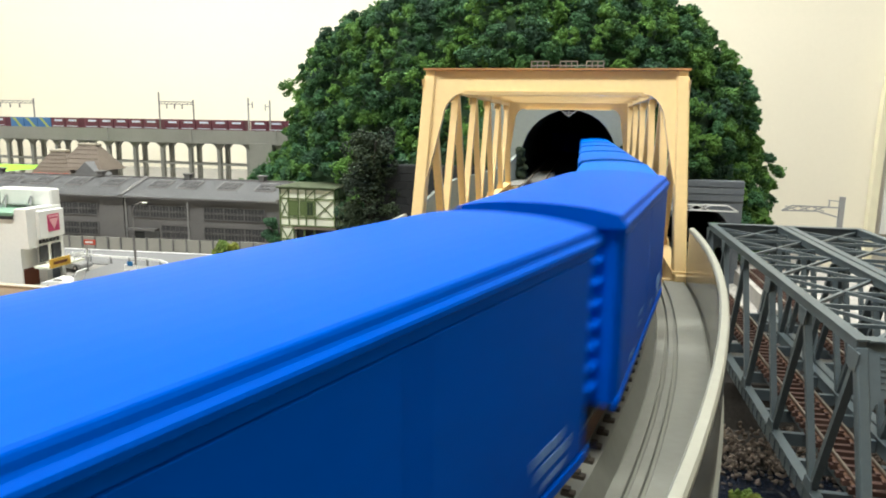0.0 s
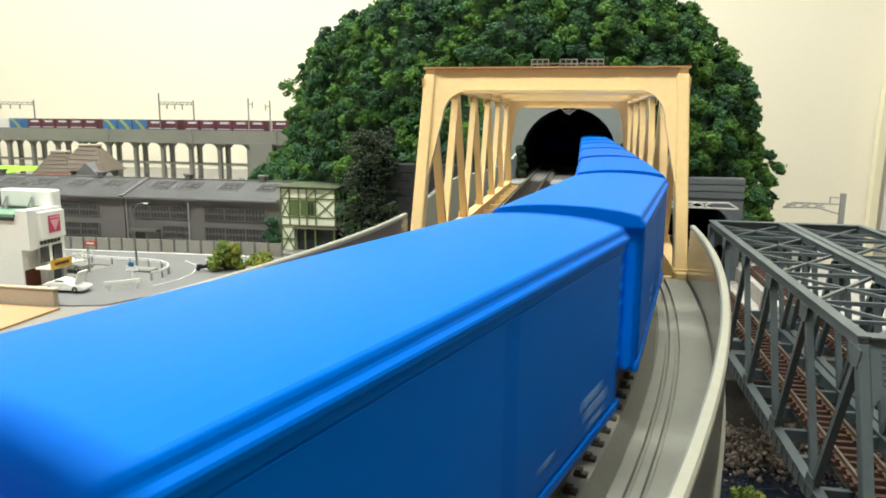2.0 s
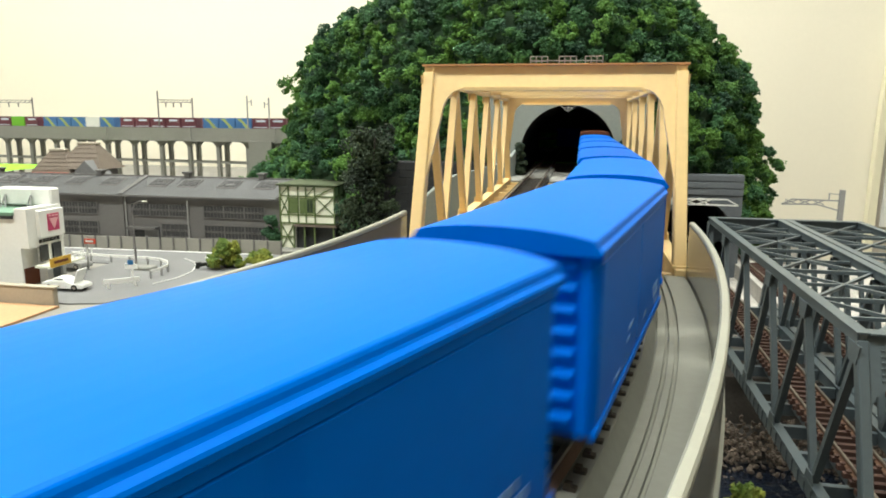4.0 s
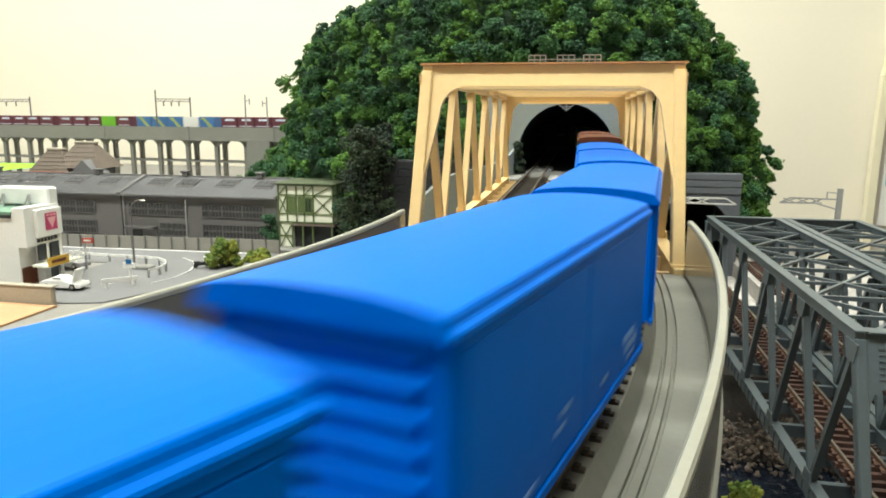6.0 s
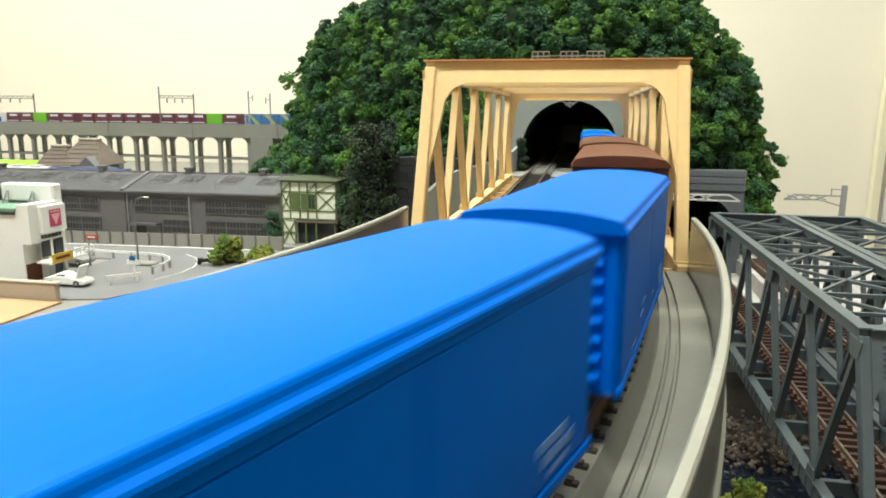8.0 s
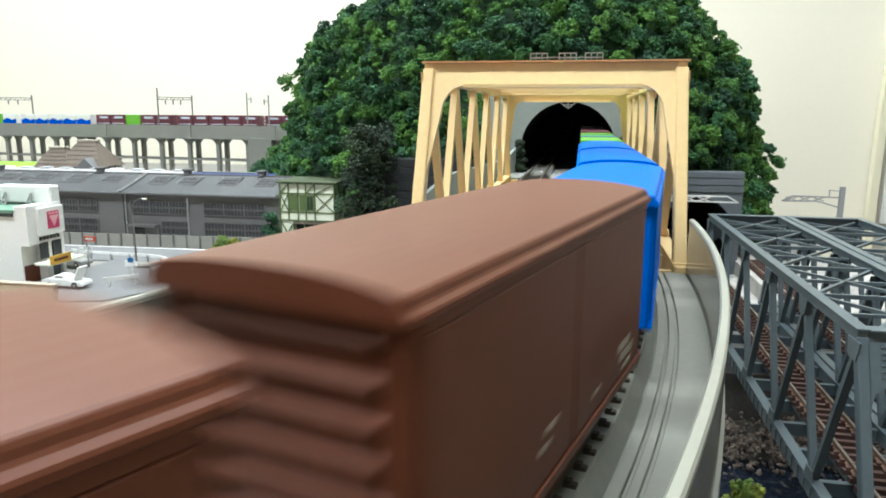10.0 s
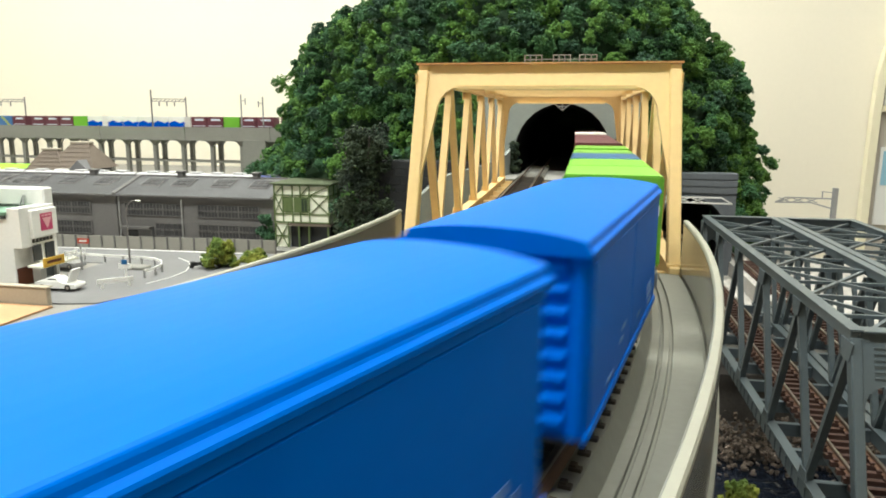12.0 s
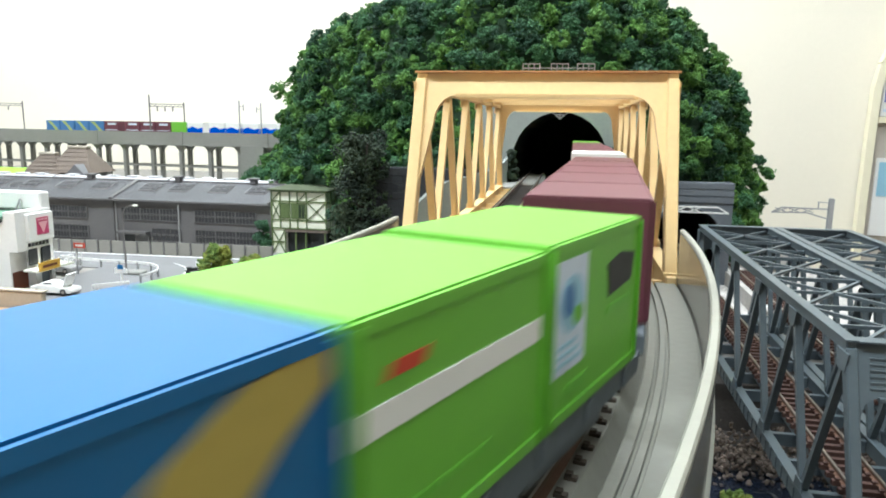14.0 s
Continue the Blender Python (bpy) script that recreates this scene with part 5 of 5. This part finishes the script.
        for sx in (-1, 1):
            xa, xb = sorted((sx * (x - .05), sx * (x + .1)))
            boxes("lettering_bar", [(xa, xb, y - 8, y - 1, z0 + 11, z0 + 13)], PALE, c)
    return c


def flat_wagon(loads, label, small=False):
    """A flat wagon with a row of containers: loads of (place, paint, kind, height)."""
    w = thing("container_wagon", label, "container wagon", "container wagons")
    hl = 66.0
    b = bmesh.new()
    box(b, -8.0, 8.0, -hl, hl, 5.6, 6.9)
    for sx in (-1, 1):
        xa, xb = sorted((sx * 7.0, sx * 7.95))
        extrude_x(b, [(-hl, 5.6), (-hl, 4.4), (-36, 4.2), (-28, 2.7), (28, 2.7), (36, 4.2), (hl, 4.6), (hl, 5.6)], xa, xb)
    part("frame", b, FRAME_GREY, w)
    if not small:
        pocket = None
        for sx in (-1, 1):
            for k in range(12):
                m = mm(sx * 8.05, -60.5 + 11 * k, 5.9)
                if pocket is None:
                    pocket = boxes("stake_pocket", [(-.25, .25, -.9, .9, -1.2, .9)], FRAME_GREY, w, bev=.12)
                    pocket.matrix_basis = m
                else:
                    shared("stake_pocket", pocket, w, m)
    boxes("coupler", [(-1, 1, -hl - 1.9, -hl, 3.6, 5), (-1, 1, hl, hl + 1.9, 3.6, 5)], DARK, w)
    for y in (-47, 47):
        g = boxes("bogie", [(-6.9, -5.7, y - 9.5, y + 9.5, 1.8, 4.0), (5.7, 6.9, y - 9.5, y + 9.5, 1.8, 4.0), (-5.6, 5.6, y - 2, y + 2, 2.5, 5.5)], FRAME_GREY, w, bev=.2)
        for dy in (-6.5, 6.5):
            wheelset("wheelset", y + dy, g, 2.8)
    if not small:
        boxes("brake_plate", [(7.8, 8.4, -14.6, -11.8, 2.4, 6.8)], YELLOW, w, "yellow hand-brake plate")
    for y, paint, kind, h in loads:
        container(w, y, paint, kind, h, small=small)
    return w


# ---------------------------------------------------------------- the two trains
CAR_PITCH = 64.5
FIRST_AHEAD = 11
LEAD_S = 100.7
# clip seconds and how far the train has run, in seconds of its usual pace (80 mm a second)
PACE = [(0.0, -0.06), (0.4, 0.42), (0.8, 0.90), (1.2, 1.36), (1.6, 1.82), (2.0, 2.22), (2.4, 2.61), (2.8, 2.99), (3.2, 3.36), (4.2, 4.27), (5.3, 5.27),
        (5.6, 5.60), (5.9, 5.92), (6.2, 6.24), (6.5, 6.53), (6.8, 6.80), (7.5, 7.50), (8.2, 8.20), (8.9, 8.93), (9.6, 9.69), (10.3, 10.42),
        (10.6, 10.71), (10.9, 11.03), (11.2, 11.34), (11.5, 11.64), (11.8, 11.95), (12.1, 12.27), (12.4, 12.60), (12.7, 12.91), (13.0, 13.22), (13.3, 13.54),
        (13.6, 13.86), (14.0, 14.27)]
SPEED = 80.0


def near_train():
    cars_ = []
    blue = boxcar(BLUE, "bright blue boxcar with an arched roof and corrugated ends")
    deep = boxcar(ULTRA, "tall deep ultramarine boxcar with an arched roof and corrugated ends", 1.6)
    brown = boxcar(BROWN, "tall red-brown boxcar with an arched roof and corrugated ends", 1.9)
    for i in range(-FIRST_AHEAD, 7):
        if i == 2:
            ob = brown
        elif i == 3:
            ob = copy_thing(brown, Matrix())
        elif i == -FIRST_AHEAD:
            ob = deep
        elif i < -8:
            ob = copy_thing(deep, Matrix())
        elif i == -8:
            ob = blue
        else:
            ob = copy_thing(blue, Matrix())
        cars_.append((ob, LEAD_S - i * CAR_PITCH, 15.6))
    s_end = LEAD_S - 6 * CAR_PITCH - CAR_PITCH / 2
    ys = [-49.6, -24.9, 0, 25.2, 50.4]
    lots = (("flat wagon with lime green and blue containers", [(ys[0], GREEN, "stripe", 15.9), (ys[1], GREEN, "stripe", 15.9), (ys[2], SKYBLUE, "wave", 16.0), (ys[3], GREEN, "stripe", 15.9), (ys[4], GREEN, "panel", 16.2)]),
            ("flat wagon with a row of maroon containers", [(y, MAROON, "maroon", 16.6) for y in ys]),
            ("flat wagon with a pale-topped row of maroon containers", [(y, MAROON if y > -30 else CEILING, "maroon" if y > -30 else "plain", 16.6 if y > -30 else 17.2) for y in ys]),
            ("flat wagon with maroon and lime green containers", [(y, MAROON if y < 20 else GREEN, "maroon" if y < 20 else "stripe", 15.9) for y in ys]))
    for k, (label, loads) in enumerate(lots):
        cars_.append((flat_wagon(loads, label), s_end - 68.0 - 136.5 * k, 47.0))
    return cars_


FAR_LIST = [("B", 4), ("M", 4), ("G", 1), ("-", .4), ("T", 3), ("T", 3), ("M", 2), ("G", 1), ("M", 2), ("M", 5), ("-", .2), ("M", 3), ("G", 1), ("M", 1), ("-", .4), ("B", 3), ("W", 1), ("B", 1),
            ("M", 5), ("-", .4), ("B", 3), ("M", 2), ("-", .3), ("M", 1), ("-", 2), ("M", 2), ("M", 5), ("-", .5), ("M", 5), ("M", 5)]
FAR_TAIL = 188.0
FAR_SPEED = 84.5


def far_train():
    """Containers from the tail forwards, five to a wagon."""
    row = []
    for k, n in FAR_LIST:
        if k == "-":
            continue
        row += [k] * int(n)
    paint = {"B": (FAR_BLUE, "wave"), "M": (MAROON, "maroon"), "G": (GREEN, "plain"), "T": (WHITE, "tank"), "W": (WHITE, "plain")}
    names = {"B": "blue", "M": "maroon", "G": "green", "T": "white and blue", "W": "white"}
    out = []
    ys = [51, 25.5, 0, -25.5, -51]
    for k in range(0, len(row) - 4, 5):
        five = row[k:k + 5]
        seen = []
        for q in five:
            if names[q] not in seen:
                seen.append(names[q])
        w = flat_wagon([(y, *paint[q], 14.6) for y, q in zip(ys, five)], "far flat wagon with " + " and ".join(seen) + " containers", small=True)
        out.append((w, 68.0 + 137.0 * (k // 5), 47.0))
    return out


COACH_FRONT = [(0.0, -1434), (6.9, -606), (7.5, -530), (8.2, -450), (9.2, -352), (10.3, -291), (11.1, -277), (12.0, -226), (13.0, -196), (14.0, -185)]
COACH_Y, COACH_Z = 666.0, 27.6


def passenger_train():
    """A blue locomotive with silver coaches on the raised line behind the shed; +x leads."""
    bank = thing("railway_bank", "low grey bank carrying the line behind the shed", "embankment", kind="structure")
    boxes("bank", [(-2300, -190, COACH_Y - 9, COACH_Y + 9, -1, COACH_Z - 2.4)], GRAVEL, bank)
    t = thing("railway_track", "track on the bank behind the shed", "railway track", "tracks", "structure")
    for o in (-4.9, 4.9):
        boxes("rail", [(-2300, -190, COACH_Y + o - .5, COACH_Y + o + .5, COACH_Z - 2.4, COACH_Z)], RUST, t)
    out = []
    lo = thing("locomotive", "dark blue electric locomotive with a grey roof", "locomotive")
    b = bmesh.new()
    extrude_x(b, [(-9, 6), (9, 6), (9, 22), (7.5, 24.4), (-7.5, 24.4), (-9, 22)], -88, 0)
    bevel(b, .5, 1)
    part("body", b, NAVY, lo)
    boxes("roof_walk", [(-80, -8, -4, 4, 24.4, 25.6)], FRAME_GREY, lo)
    boxes("stripe", [(-87, -1, -9.15, -8.9, 17.5, 19)], PALE, lo)
    boxes("underframe", [(-84, -4, -6.5, 6.5, 2.4, 6)], DARK, lo)
    for x in (-70, -56, -32, -18):
        b = bmesh.new()
        for sy in (-1, 1):
            rod(b, (x, sy * 4.3, 3.2), (x, sy * 5.4, 3.2), 3.2, 16)
        part("wheelset", b, DARK, lo)
    out.append((lo, 0.0))
    first = None
    for k in range(6):
        off = -90.5 - 133.0 * k
        if first is None:
            c = first = thing("coach", "silver passenger coach with a pale ribbed roof", "coach", "coaches")
            b = bmesh.new()
            extrude_x(b, [(-9, 6), (9, 6), (9.2, 14), (8.8, 22), (6.5, 24.6), (0, 25.6), (-6.5, 24.6), (-8.8, 22), (-9.2, 14)], -130, 0)
            part("body", b, SILVER, c)
            for q in range(5):
                boxes("roof_unit", [(-120 + 24 * q, -108 + 24 * q, -4, 4, 25.2, 27)], WHITE if q == 1 else SILVER, c, bev=.3)
            boxes("window_band", [(-126, -4, -9.5, -9.0, 13.5, 18.5)], GLASS_DARK, c)
            boxes("underframe", [(-126, -4, -6.5, 6.5, 2.4, 6)], DARK, c)
            for x in (-112, -98, -32, -18):
                b = bmesh.new()
                for sy in (-1, 1):
                    rod(b, (x, sy * 4.3, 2.9), (x, sy * 5.4, 2.9), 2.9, 16)
                part("wheelset", b, DARK, c)
        else:
            c = copy_thing(first, Matrix())
        out.append((c, off))
    return out


def ride(line, s, wb, z):
    xa, ya = line(s + wb)[:2]
    xb, yb = line(s - wb)[:2]
    return mm((xa + xb) / 2, (ya + yb) / 2, z, 0, 0, math.degrees(math.atan2(xa - xb, -(ya - yb))))


def motions():
    ts = [p[0] for p in PACE]
    run = [p[1] for p in PACE]
    steps = [0.2 * k for k in range(71)]
    for ob, s, wb in NEAR:
        rows = []
        for t in steps:
            at = s + SPEED * (float(np.interp(t, ts, run)) - 7.5)
            rows.append((t, ride(near_line, at, wb, near_z(at))))
        walk(ob, rows)
    for ob, s, wb in FAR:
        walk(ob, [(t, ride(far_line, FAR_TAIL + s + FAR_SPEED * (t - 14.0), wb, 88.0)) for t in [0.5 * k for k in range(29)]])

    for ob, off in COACHES:
        walk(ob, [(t, mm(x + off, COACH_Y, COACH_Z)) for t, x in COACH_FRONT])


room()
base()
viaduct()
bridges()
hill()
shed()
station_house()
timber_house()
corner_shop()
cars()
streets()
far_viaduct()
tree("tree", "dark bare-looking tree at the foot of the hill", -142, 470, 0, 116, 25, LEAF_DARK, 3)
tree("bush", "rounded dark green bush beside the shed", -262, 566, 0, 30, 9, LEAF_DEEP, 4)
tree("bush", "yellow-green bush behind the parapet", -258, 474, 0, 22, 13, LEAF_YELLOW, 5)
tree("bush", "low yellow-green bush behind the parapet", -242, 500, 0, 8, 12, LEAF_YELLOW, 6)
tree("bush", "bright yellow-green bush on the river bank", 60, 236, -34, 20, 15, LEAF_YELLOW, 8)
tree("bush", "small dark bush on the wall beside the tunnel portal", -39.5, 466, 75.3, 24, 5, LEAF_DARK, 9)
tree("bush", "dark bush on the parapet beside the tunnel portal", 27.5, 467, 75.3, 25, 5, LEAF_DARK, 12)
NEAR = near_train()
FAR = far_train()
COACHES = passenger_train()
motions()
